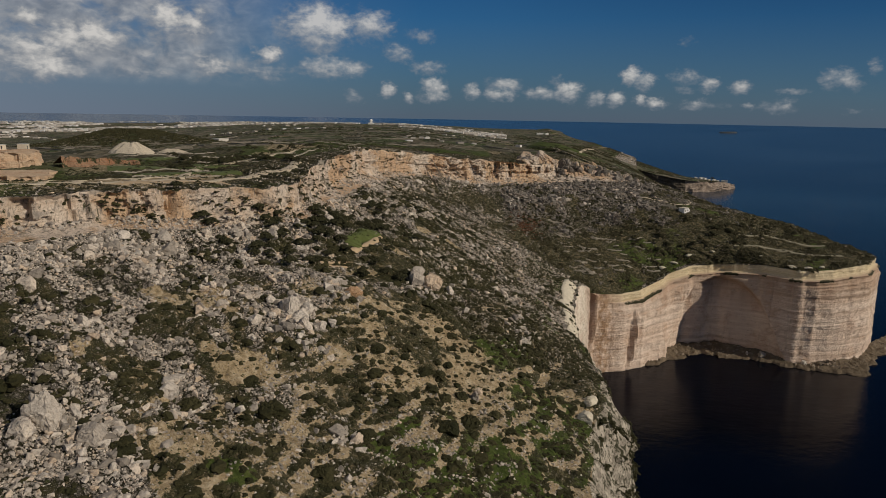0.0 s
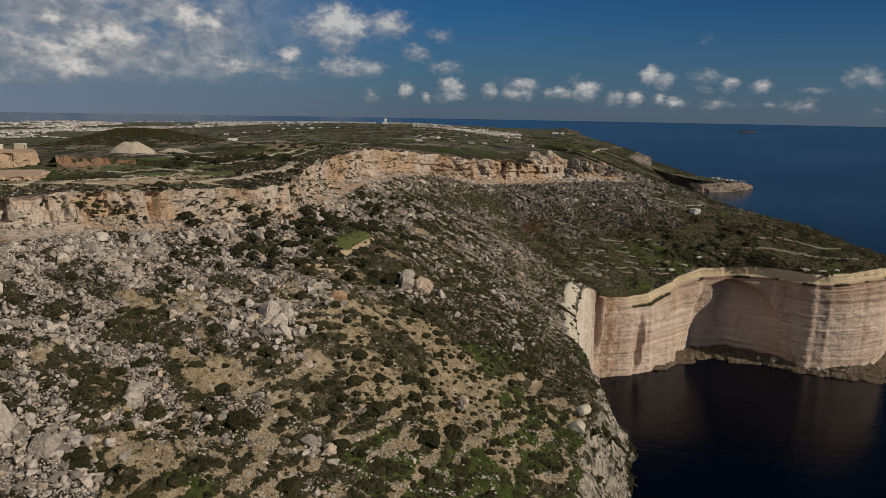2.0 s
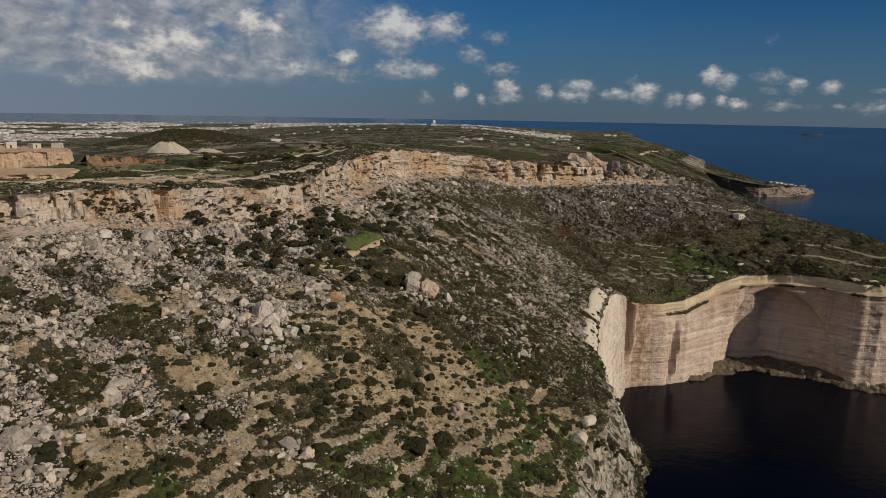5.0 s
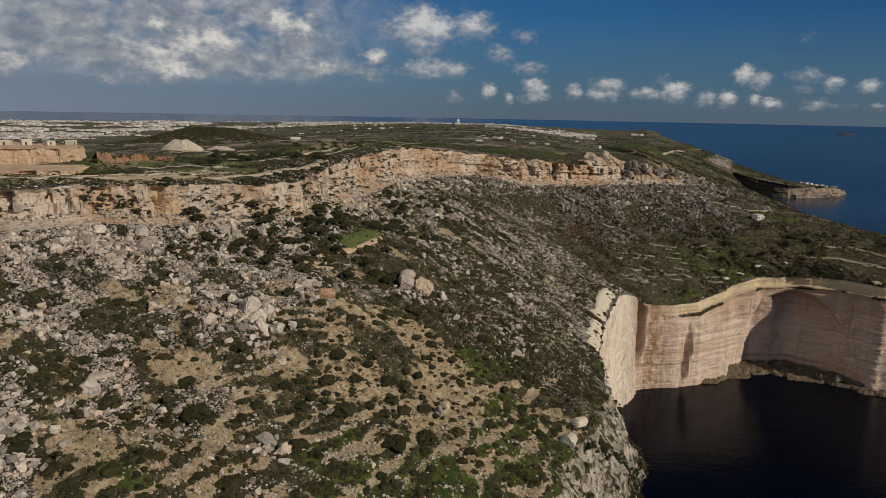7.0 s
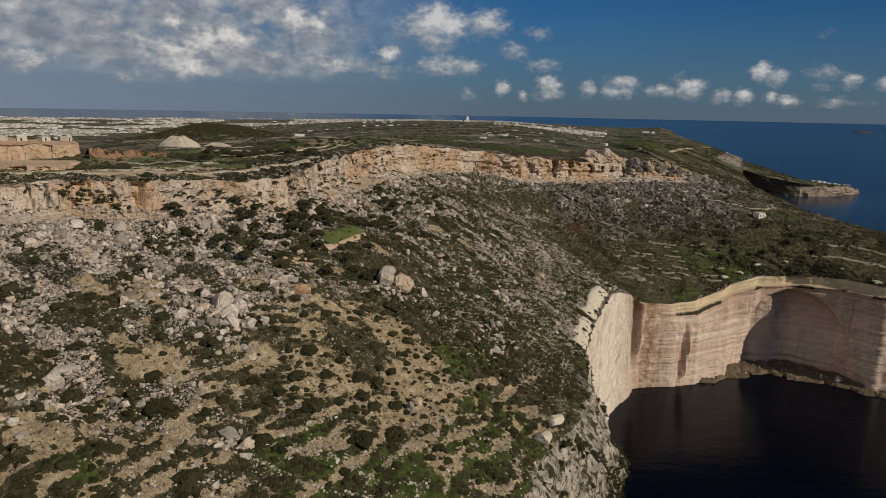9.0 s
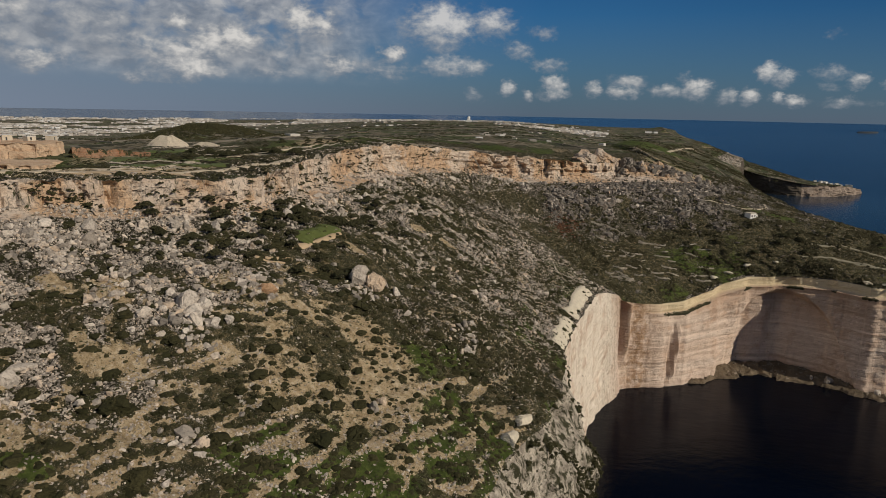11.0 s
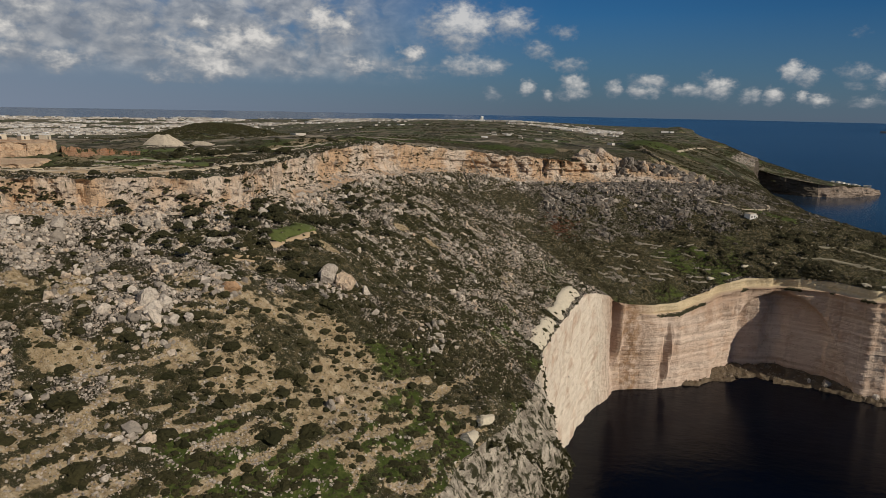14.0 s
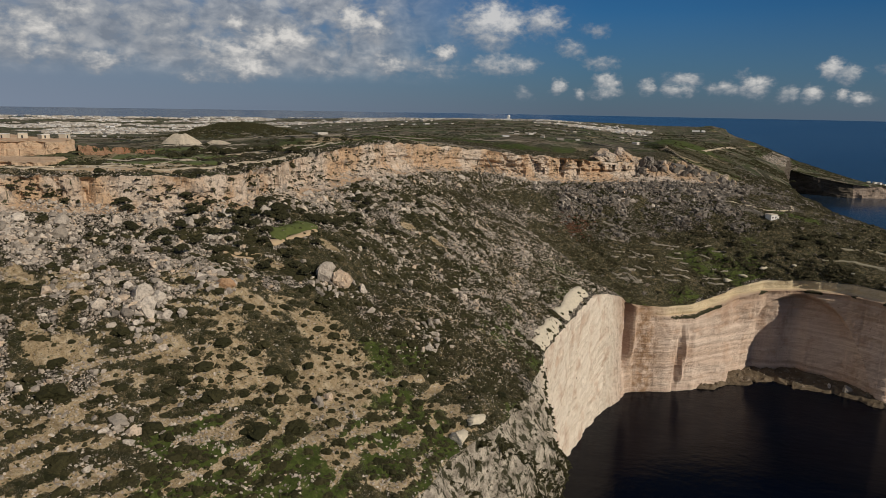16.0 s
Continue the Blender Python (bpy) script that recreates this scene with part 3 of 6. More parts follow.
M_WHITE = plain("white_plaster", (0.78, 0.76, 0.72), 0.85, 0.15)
M_DRYSTONE = plain("dry_stone", (0.46, 0.405, 0.325), 0.95, 0.6, 1.5)
M_FIELDWALL = plain("old_field_wall", (0.25, 0.22, 0.175), 0.95, 0.7, 0.15)
M_DARK = plain("dark_opening", (0.03, 0.03, 0.032), 0.6)
M_SEA = sea_material()

# ---- the lie of the land ----
# Stations along the coast, from behind the camera to the far cape: the plateau's edge, the foot of its scarp, the rim of the sea cliff.
EDGE_NEAR = [(-225, -60, 172), (-185, 110, 171), (-150, 183, 172), (-118, 228, 171.6), (-101, 250, 170.4), (-71, 287, 168.4), (-67, 330, 169), (-72, 372, 170), (-62, 430, 174), (-58, 490, 174), (-45, 545, 170), (-16, 603, 164), (28, 643, 158), (70, 675, 153), (131, 728, 147.5)]
EDGE_FAR = [(178, 768, 143), (170, 850, 148), (165, 930, 152), (165, 1000, 153), (175, 1060, 152), (190, 1130, 150), (220, 1300, 148), (350, 1600, 126), (430, 1770, 120), (440, 1850, 118), (448, 1900, 117), (455, 1960, 116), (470, 2050, 116), (480, 2200, 118), (490, 2350, 108), (500, 2600, 112), (510, 3000, 116), (540, 3400, 124), (580, 3800, 130)]
FOOT_NEAR = [(-212, -66, 160), (-174, 104, 160), (-140, 175, 160), (-111, 218, 160), (-93, 246, 156.5), (-62, 284, 154), (-58, 325, 153), (-59, 372, 152.5), (-50, 428, 155), (-42, 496, 152), (-30, 556, 149), (-4, 605, 144), (30, 627, 136), (72, 650, 133.5), (118, 680, 134)]
FOOT_FAR = [(192, 716, 132), (225, 800, 127), (240, 850, 124), (248, 910, 122), (255, 980, 122), (262, 1060, 122), (300, 1200, 120), (395, 1570, 108), (455, 1740, 110), (478, 1850, 84), (535, 1960, 58), (570, 2010, 48), (580, 2070, 44), (560, 2160, 66), (540, 2300, 98), (540, 2550, 106), (550, 2950, 110), (570, 3350, 118), (600, 3750, 124)]
RIM_NEAR = [(5, -70, 88), (24, 90, 88), (40, 165, 88), (54, 216, 89), (65, 252, 89), (71, 298, 87), (74, 345, 86), (81, 393, 85), (91, 435, 88), (106, 474, 78), (119, 502, 66), (157, 523, 63), (202, 556, 74), (240, 566, 77), (274, 551, 79)]
RIM_FAR = [(298, 533, 79), (345, 545, 82), (385, 590, 83), (378, 670, 84), (348, 760, 91), (338, 870, 92), (345, 1030, 90), (430, 1500, 88), (490, 1735, 97), (520, 1930, 60), (662, 1856, 33), (790, 1905, 24), (850, 1990, 10), (780, 2130, 16), (610, 2260, 66), (565, 2500, 94), (575, 2900, 100), (590, 3300, 108), (630, 3700, 118)]
INLAND = [(-1500, -200, 0), (-2000, 300, 0), (-2600, 900, 0), (-3000, 1500, 0), (-3400, 2200, 0), (-3600, 2900, 0), (-3400, 3300, 0), (-3000, 3650, 0), (-2600, 3950, 0), (-2200, 4170, 0), (-1800, 4350, 0), (-1500, 4460, 0), (-1200, 4550, 0), (-900, 4620, 0), (-650, 4660, 0), (-500, 4680, 0), (-420, 4690, 0)]
INLAND += [(-360 + 55 * k, 4695, 0) for k in range(17)]
EDGE, FOOT, RIM = EDGE_NEAR + EDGE_FAR, FOOT_NEAR + FOOT_FAR, RIM_NEAR + RIM_FAR
EYE = np.array((40.0, 15.0))


def sea_level(x, y):
    """The sea lies at 0 and its sheet lifts beyond 2 km, so that its rim stands where the true horizon is seen."""
    r = np.hypot(np.asarray(x) - EYE[0], np.asarray(y) - EYE[1])
    return 162.0 * np.clip((r - 2050) / 2840, 0, None) ** 1.25


def spread(stations, per):
    """Station numbers spaced so that the cliff's rim gets one sample for each `per` metres, coarser far off."""
    fine = np.linspace(stations[0], stations[1], 4000)
    p, q = curve(RIM, fine)[:, :2], curve(FOOT, fine)[:, :2]
    step = np.maximum(np.hypot(*np.diff(p, axis=0).T), np.hypot(*np.diff(q, axis=0).T))
    far = np.clip(np.hypot(*((p[1:] + q[1:]) / 2).T) / 320, 1.0, 12)
    run = np.r_[0, np.cumsum(step / far)]
    return np.interp(np.linspace(0, run[-1], int(run[-1] / per)), run, fine)


S = spread((0.6, 33), 1.05)
U = np.linspace(0, 1, 156)
edge_s, foot_s, rim_s, inland_s = curve(EDGE, S), curve(FOOT, S), curve(RIM, S), curve(INLAND, S)
# broken outlines
for line, amp, seed in ((edge_s, 2.6, 3), (foot_s, 1.5, 5), (rim_s, 1.8, 9)):
    line[:, 0] += amp * fbm(S * 2.6, S * 0 + seed, 4, seed)
    line[:, 1] += amp * fbm(S * 2.6, S * 0 + seed + 7, 4, seed + 1)

edge_s[:, 2] += 1.0 * fbm(S * 9, S * 0 + 2, 4, 14) * smooth(900, 760, edge_s[:, 1])

# knolls and hollows on the slope: place, height, radius
KNOLLS = [(-52, 203, 3.5, 14), (-8, 264, 5.5, 20), (33, 281, 9.5, 23), (225, 640, 4.0, 45), (110, 620, 8, 50), (42, 335, 3.0, 26), (-22, 306, 7.0, 26), (130, 590, -8, 30), (-85, 215, -3, 14), (-92, 160, 4, 18), (-29, 234, 7.0, 24), (4, 384, 5.5, 30), (62, 246, 4.5, 14), (-74, 212, 3, 10), (52, 425, 3, 18), (-44, 268, 3, 14), (18, 226, 1.5, 14)]


def hill(foot, rim, u):
    p = foot[:, None] + (rim - foot)[:, None] * u[None, :, None]
    x, y = p[..., 0], p[..., 1]
    taper = smooth(0, 0.06, u) * smooth(0, 0.05, 1 - u)
    far = smooth(700, 1500, y)
    lift = 2.6 * fbm(x / 45, y / 45, 3, 21) + 1.0 * fbm(x / 11, y / 11, 3, 22) + 0.45 * fbm(x / 3.1, y / 3.1, 3, 23)
    for kx, ky, h, r in KNOLLS:
        lift = lift + h * np.exp(-((x - kx) ** 2 + (y - ky) ** 2) / (r * r))
    crag_ = smooth(-20, -55, x) * smooth(120, 145, y) * smooth(0.25, 0.55, vnoise(x / 13, y / 13, 24)) + 0.6 * smooth(0.3, 0.15, u) * smooth(330, 300, y)
    lift = lift + 1.5 * np.clip(crag_, 0, 1) * (1 - np.abs(fbm(x / 5.5 + y / 11, y / 4.2, 3, 25)))
    # blocks and ledges of the limestone pavement
    kx, ky = x + 2.4 * fbm(x / 6, y / 6, 2, 26), y + 2.4 * fbm(x / 6, y / 6, 2, 27)
    paved = np.clip(smooth(-30, -58, x) * smooth(300, 240, y) + 0.8 * smooth(0.30, 0.12, u) * smooth(330, 300, y) + 0.6 * smooth(560, 600, y) * smooth(0.55, 0.35, u) * smooth(800, 740, y), 0, 1)
    lift = lift + paved * 1.5 * (lattice(np.floor(kx / 3.4), np.floor(ky / 2.6), 28) - 0.5)
    z = p[..., 2] + taper * lift * (1 - 0.4 * far)
    ledge_ = (np.floor(z / 1.9) + smooth(0.6, 0.95, z / 1.9 - np.floor(z / 1.9))) * 1.9
    z = z + 0.55 * paved * taper * (ledge_ - z)
    # old terraces across the near slope and above the cove
    step = 2.6
    terr = smooth(-10, 20, x) * smooth(300, 250, y) + smooth(480, 520, y) * smooth(640, 600, y) * smooth(60, 110, x)
    zt = (np.floor(z / step) + smooth(0.55, 0.95, z / step - np.floor(z / step))) * step
    p[..., 2] = z + 0.5 * np.clip(terr, 0, 1) * taper * (zt - z)
    return p


slope = hill(foot_s, rim_s, U)

# ---- ground cover ----
SOIL = [(-72, 203, 9, 6), (-11, 380, 5, 4), (-57, 176, 8, 4), (-60, 143, 8, 5), (-53, 182, 7, 5), (-64, 180, 5, 3), (-32, 199, 5, 7), (26, 197, 5, 3), (49, 240, 3, 4), (53, 233, 3, 3), (-20, 231, 9, 4), (3, 240, 16, 9), (24, 195, 5, 4), (-30, 262, 5, 3), (-18, 200, 7, 9), (-20, 292, 6, 3), (12, 222, 14, 12), (-85, 195, 7, 5), (5, 380, 5, 3)]
GREEN = [(19, 244, 8, 6), (-16, 171, 6, 4), (-4, 176, 7, 6), (33, 230, 8, 5), (-47, 138, 7, 4), (36, 205, 8, 12), (10, 172, 14, 5), (44, 228, 7, 12), (-36, 291, 5, 10), (-6, 178, 9, 5), (17, 247, 8, 6), (34, 234, 8, 7), (-9, 183, 6, 4), (20, 190, 14, 8), (30, 210, 9, 8), (20, 222, 8, 6), (22, 180, 24, 10), (45, 222, 14, 9), (-10, 170, 16, 8), (255, 660, 26, 14), (30, 255, 8, 7)]


STRIPS = [[(-11.8, 172.8), (-7.8, 178.1), (-4.8, 183.9), (-1.7, 192.7)], [(-21.3, 174.8), (-15.8, 179.5)], [(21.7, 230.1), (30.6, 243.3), (35.2, 247.4)], [(36.6, 237.7), (40.6, 246.6), (50.6, 265.0)], [(-6.8, 212.1), (-2.6, 205.1), (1.9, 205.5)], [(-35.3, 159.2), (-29.8, 165.4)], [(-44.5, 149.8), (-39.9, 160.6), (-37.1, 165.7)], [(-37.8, 145.1), (-35.2, 153.9)], [(-90, 150), (-89, 167)]]


def near_strip(x, y, wide):
    """How close a place lies to one of the bare strips along the terraces."""
    best = 0 * x + 1e6
    for line in STRIPS:
        for (ax, ay), (bx, by) in zip(line, line[1:]):
            k = np.clip(((x - ax) * (bx - ax) + (y - ay) * (by - ay)) / ((bx - ax) ** 2 + (by - ay) ** 2), 0, 1)
            best = np.minimum(best, np.hypot(x - ax - k * (bx - ax), y - ay - k * (by - ay)))
    return smooth(wide, 0.4 * wide, best + 0.5 * fbm(x / 3, y / 3, 2, 39))


def blots(x, y, spots):
    total = 0 * x
    for bx, by, rx, ry in spots:
        total = np.maximum(total, np.exp(-(((x - bx) / rx) ** 2 + ((y - by) / ry) ** 2)))
    return total


def bands(x, y, z):
    """Bare earth along the risers of the old terraces on the near slope."""
    h = (z + 1.5 * fbm(x / 14, y / 14, 2, 37)) / 3.1
    ridge = smooth(0.52, 0.66, h - np.floor(h)) * smooth(0.22, 0.42, vnoise(x / 9, y / 9, 38))
    plain_ground = np.exp(-((((x + 4) / 33) ** 2 + ((y - 229) / 27) ** 2) ** 2))
    return ridge * smooth(-95, -60, x) * smooth(262, 230, y) * (1 - 0.9 * plain_ground)


def slope_cover(p, u):
    x, y = p[..., 0], p[..., 1]
    u = u[None, :] + 0 * x
    rock = 0.34 + 0.42 * fbm(x / 22, y / 22, 4, 31) + 0.5 * np.exp(-(((x + 85) / 24) ** 2 + ((y - 140) / 30) ** 2))
    rock -= 0.35 * np.exp(-(((x - 8) / 34) ** 2 + ((y - 208) / 36) ** 2))
    rock += 0.30 * smooth(0.42, 0.12, u) * smooth(330, 250, y)
    rock -= 0.45 * smooth(0.45, 0.75, u) * smooth(300, 240, y)
    karst = smooth(-30, -62, x + 0.25 * (y - 200)) * smooth(300, 255, y) * smooth(145, 178, y)
    rock += 0.42 * karst
    rock -= 0.08 * smooth(280, 330, y) * smooth(560, 480, y)
    rock -= 0.45 * smooth(0.5, 0.7, u) * smooth(470, 520, y)
    rock += 0.10 * smooth(555, 590, y - 0.2 * (x - 60)) * smooth(0.62, 0.45, u) * smooth(780, 730, y) * smooth(225, 190, x) * smooth(0.3, 0.55, vnoise(x / 17, y / 17, 86))
    rock += 0.6 * smooth(1600, 1660, y) * smooth(1860, 1800, y) * smooth(0.35, 0.6, vnoise(x / 22, y / 22, 83))
    clump = smooth(0.47, 0.58, 0.65 * vnoise(x / 8, y / 8, 81) + 0.35 * vnoise(x / 3, y / 3, 82))
    rock += (0.55 * clump - 0.42) * smooth(470, 430, y)
    rock += 0.22 * smooth(300, 340, y) * smooth(500, 470, y)
    bare = smooth(0.965, 0.985, u) * smooth(330, 345, y) * smooth(450, 430, y)
    bare = np.maximum(bare, smooth(0.975, 0.99, u) * smooth(515, 530, y) * smooth(900, 800, y) * smooth(0.35, 0.6, vnoise(x / 14, y / 14, 4)))
    soil = -0.02 + 0.4 * fbm(x / 16, y / 16, 3, 33) - 0.15 * smooth(300, 360, y)
    green = 0.0 + 0.4 * fbm(x / 26, y / 26, 3, 35) + 0.30 * smooth(0.5, 0.8, u) + 0.18 * smooth(0.55, 0.8, u) * smooth(290, 250, y)
    z = p[..., 2] + 1.5 * fbm(x / 14, y / 14, 2, 37)
    soil = soil + 0.85 * bands(x, y, p[..., 2]) + 0.40 * np.exp(-((((x - 2) / 34) ** 2 + ((y - 218) / 32) ** 2) ** 2))
    flank = smooth(0, 25, x - 0.1 * (y - 280)) * smooth(245, 275, y) * smooth(480, 450, y)
    soil = soil + 0.32 * flank
    soil = np.maximum(soil - 0.5 * blots(x, y, GREEN), 1.1 * np.maximum(blots(x, y, SOIL), near_strip(x, y, 1.7)))
    green = np.maximum(green, 1.0 * blots(x, y, GREEN))
    rock = np.maximum(rock - 0.8 * blots(x, y, SOIL) - 0.6 * blots(x, y, GREEN), bare * 1.2)
    return np.clip(np.stack([rock, green, soil, smooth(800, 1100, y) * (1 - 0.9 * smooth(1600, 1660, y) * smooth(1860, 1800, y))], -1), 0, 1.2)


cover = slope_cover(slope, U)
hillside = tagged(sheet("hillside", slope, M_GROUND, True, True, cover), "scrub-covered limestone slope with boulders, tan soil and old terraces", "hillside", kind="structure")

# ---- plateau ----
V = np.r_[0, np.cumsum(np.geomspace(0.0010, 0.05, 66))]
V /= V[-1]


def far_height(x, y):
    """Height of the island's upland, by distance and direction from the headland."""
    r = np.hypot(x - EYE[0], y - EYE[1])
    az = np.degrees(np.arctan2(x - EYE[0], y - EYE[1]))
    left = np.interp(r, (0, 350, 620, 1000, 1500, 2300, 3300, 4000, 4800), (172, 171, 169, 149, 129, 104, 104, 113, 125))
    mid = np.interp(r, (0, 500, 1000, 1900, 2200, 2700, 3300, 4000, 4800), (172, 172, 161, 160, 164, 156, 147, 136, 123))
    right = np.interp(r, (0, 1000, 1500, 2500, 3600, 4800), (152, 149, 135, 124, 120, 112))
    w, w2 = smooth(-30, -10, az), smooth(-5, 6, az)
    wooded = 24 * np.exp(-(((x + 400) / 85) ** 2 + ((y - 850) / 65) ** 2))
    return (left * (1 - w) + mid * w) * (1 - w2) + right * w2 + wooded


def plateau(edge, inland, v):
    p = edge[:, None] + (inland - edge)[:, None] * v[None, :, None]
    x, y = p[..., 0], p[..., 1]
    d = np.hypot(x - edge[:, None, 0], y - edge[:, None, 1])
    reach = np.interp(S, (12.5, 14, 17.5, 20), (420, 130, 130, 420))[:, None]
    w = smooth(0, 1, d / reach)
    z = edge[:, None, 2] * (1 - w) + far_height(x, y) * w
    z = z + smooth(2, 30, d) * (1 - 0.8 * smooth(340, 310, y)) * (0.7 * fbm(x / 60, y / 60, 3, 41) + 0.35 * fbm(x / 9, y / 9, 2, 42)) + smooth(150, 900, d) * 2.2 * fbm(x / 380, y / 380, 3, 43)
    z = z - 9.5 * np.exp(-(((x + 218) / 42) ** 2 + ((y - 300) / 36) ** 2))
    p[..., 2] = z
    return p, d


upland, upland_d = plateau(edge_s, inland_s, V)


def upland_cover(p, d):
    x, y = p[..., 0], p[..., 1]
    rock = 0.10 + 0.4 * fbm(x / 30, y / 30, 3, 51) + 0.35 * smooth(6, 1, d)
    green = 0.38 + 0.6 * fbm(x / 45, y / 120, 3, 53)
    soil = 0.16 + 0.5 * fbm(x / 60, y / 60, 3, 55)
    sown = blots(x, y, [(200, 1190, 55, 130), (0, 749, 28, 40), (-108, 765, 60, 30), (160, 1500, 40, 80)])
    ploughed = blots(x, y, [(-270, 1140, 42, 22), (-190, 620, 30, 16), (120, 1330, 30, 26), (60, 1290, 40, 14)])
    green, soil, rock = green + 0.8 * sown, soil + 0.9 * ploughed - 0.6 * sown, rock - 0.8 * np.maximum(sown, ploughed)
    d = d * (1 - 0.9 * np.maximum(sown, ploughed))
    return np.clip(np.stack([rock, green, soil, smooth(90, 220, d)], -1), 0, 1.2)


tagged(sheet("plateau", upland, M_PLATEAU, False, True, upland_cover(upland, upland_d)), "upland plateau of small walled fields and scrub", "plateau", kind="structure")

# ---- scarp between plateau and slope ----
def scarp_grid(rows=40):
    v = np.linspace(0, 1, rows)
    top, foot = upland[:, 0], slope[:, 0]
    p = top[:, None] + (foot - top)[:, None] * v[None, :, None]
    z = top[:, None, 2] + (foot - top)[:, None, 2] * v[None, :]
    along = np.r_[0, np.cumsum(np.hypot(*np.diff(top[:, :2], axis=0).T))][:, None]
    out = np.stack([foot[:, 1] - top[:, 1], -(foot[:, 0] - top[:, 0])], -1)
    way = foot[:, :2] - top[:, :2]
    way = way / np.maximum(np.hypot(*way.T), 0.01)[:, None]
    bedded = smooth(420, 540, top[:, 1:2])
    bulge = bedded * 3.0 * fbm(along / 16 + 0 * z, z / 11, 4, 61) + (1 - bedded) * 2.4 * fbm(along / 13 + 0 * z, z / 45, 4, 69) - 3.0 * smooth(0.70, 0.82, vnoise(along / 9 + 0 * z, z / 40, 68)) + 1.7 * fbm(along / 2.8 + 0 * z, z / 3.5, 3, 62) + 1.3 * fbm(along / 30 + 0 * z, z / 2.4, 2, 63)
    bulge = bulge - 3.4 * (smooth(0.40, 0.46, v) * smooth(0.60, 0.54, v))[None] * smooth(0.3, 0.6, vnoise(along / 40, along * 0, 66)) * smooth(380, 480, top[:, 1:2]) + (0.7 + 0.6 * bedded) * np.sign(fbm(along / 8 + 0 * z, z / (40 - 34 * bedded), 2, 67))
    joint, course = along + 1.6 * fbm(along / 5 + 0 * z, z / 5, 2, 64), z + 1.2 * fbm(along / 7 + 0 * z, z / 4, 2, 65)
    bulge = bulge * (0.5 + 0.5 * bedded) + (1.2 + 1.4 * bedded) * (lattice(np.floor(joint / 4.6), np.floor(course / (16 - 9 * bedded)), 60) - 0.5) + (0.6 + 0.7 * bedded) * (lattice(np.floor(joint / 1.9), np.floor(course / 2.3), 59) - 0.5)
    bulge = bulge - 3.2 * smooth(0.78, 0.86, vnoise(along / 5.5 + 0 * z, z / 30, 58))
    bulge = 0.75 * 1.7 * np.round(bulge / 1.7) + 0.3 * bulge
    bulge = bulge * (np.minimum(1, 9 * v) * np.minimum(1, 3 * (1 - v)))[None] * smooth(900, 740, top[:, 1])[:, None]
    # steep above, with a lean foot
    lean = (v**9 - v)[None, :] * 1.05 * smooth(14.5, 13.7, S)[:, None]
    p[..., :2] += way[:, None] * (bulge + lean * np.hypot(*(foot[:, :2] - top[:, :2]).T)[:, None] * 0.9)[..., None]
    return p


scarp = scarp_grid()
LAST = int(np.searchsorted(S, 15.4))
tagged(sheet("upper_slope", scarp[LAST - 1 :], M_GROUND, True, True, upland_cover(scarp[LAST - 1 :], 60 + 0.08 * scarp[LAST - 1 :, :, 1])), "scrub slope below the far plateau", "hillside", kind="structure")
tagged(sheet("scarp", scarp[:LAST], M_SCARP, True, False), "weathered orange and grey limestone scarp below the plateau", "cliff", kind="structure")

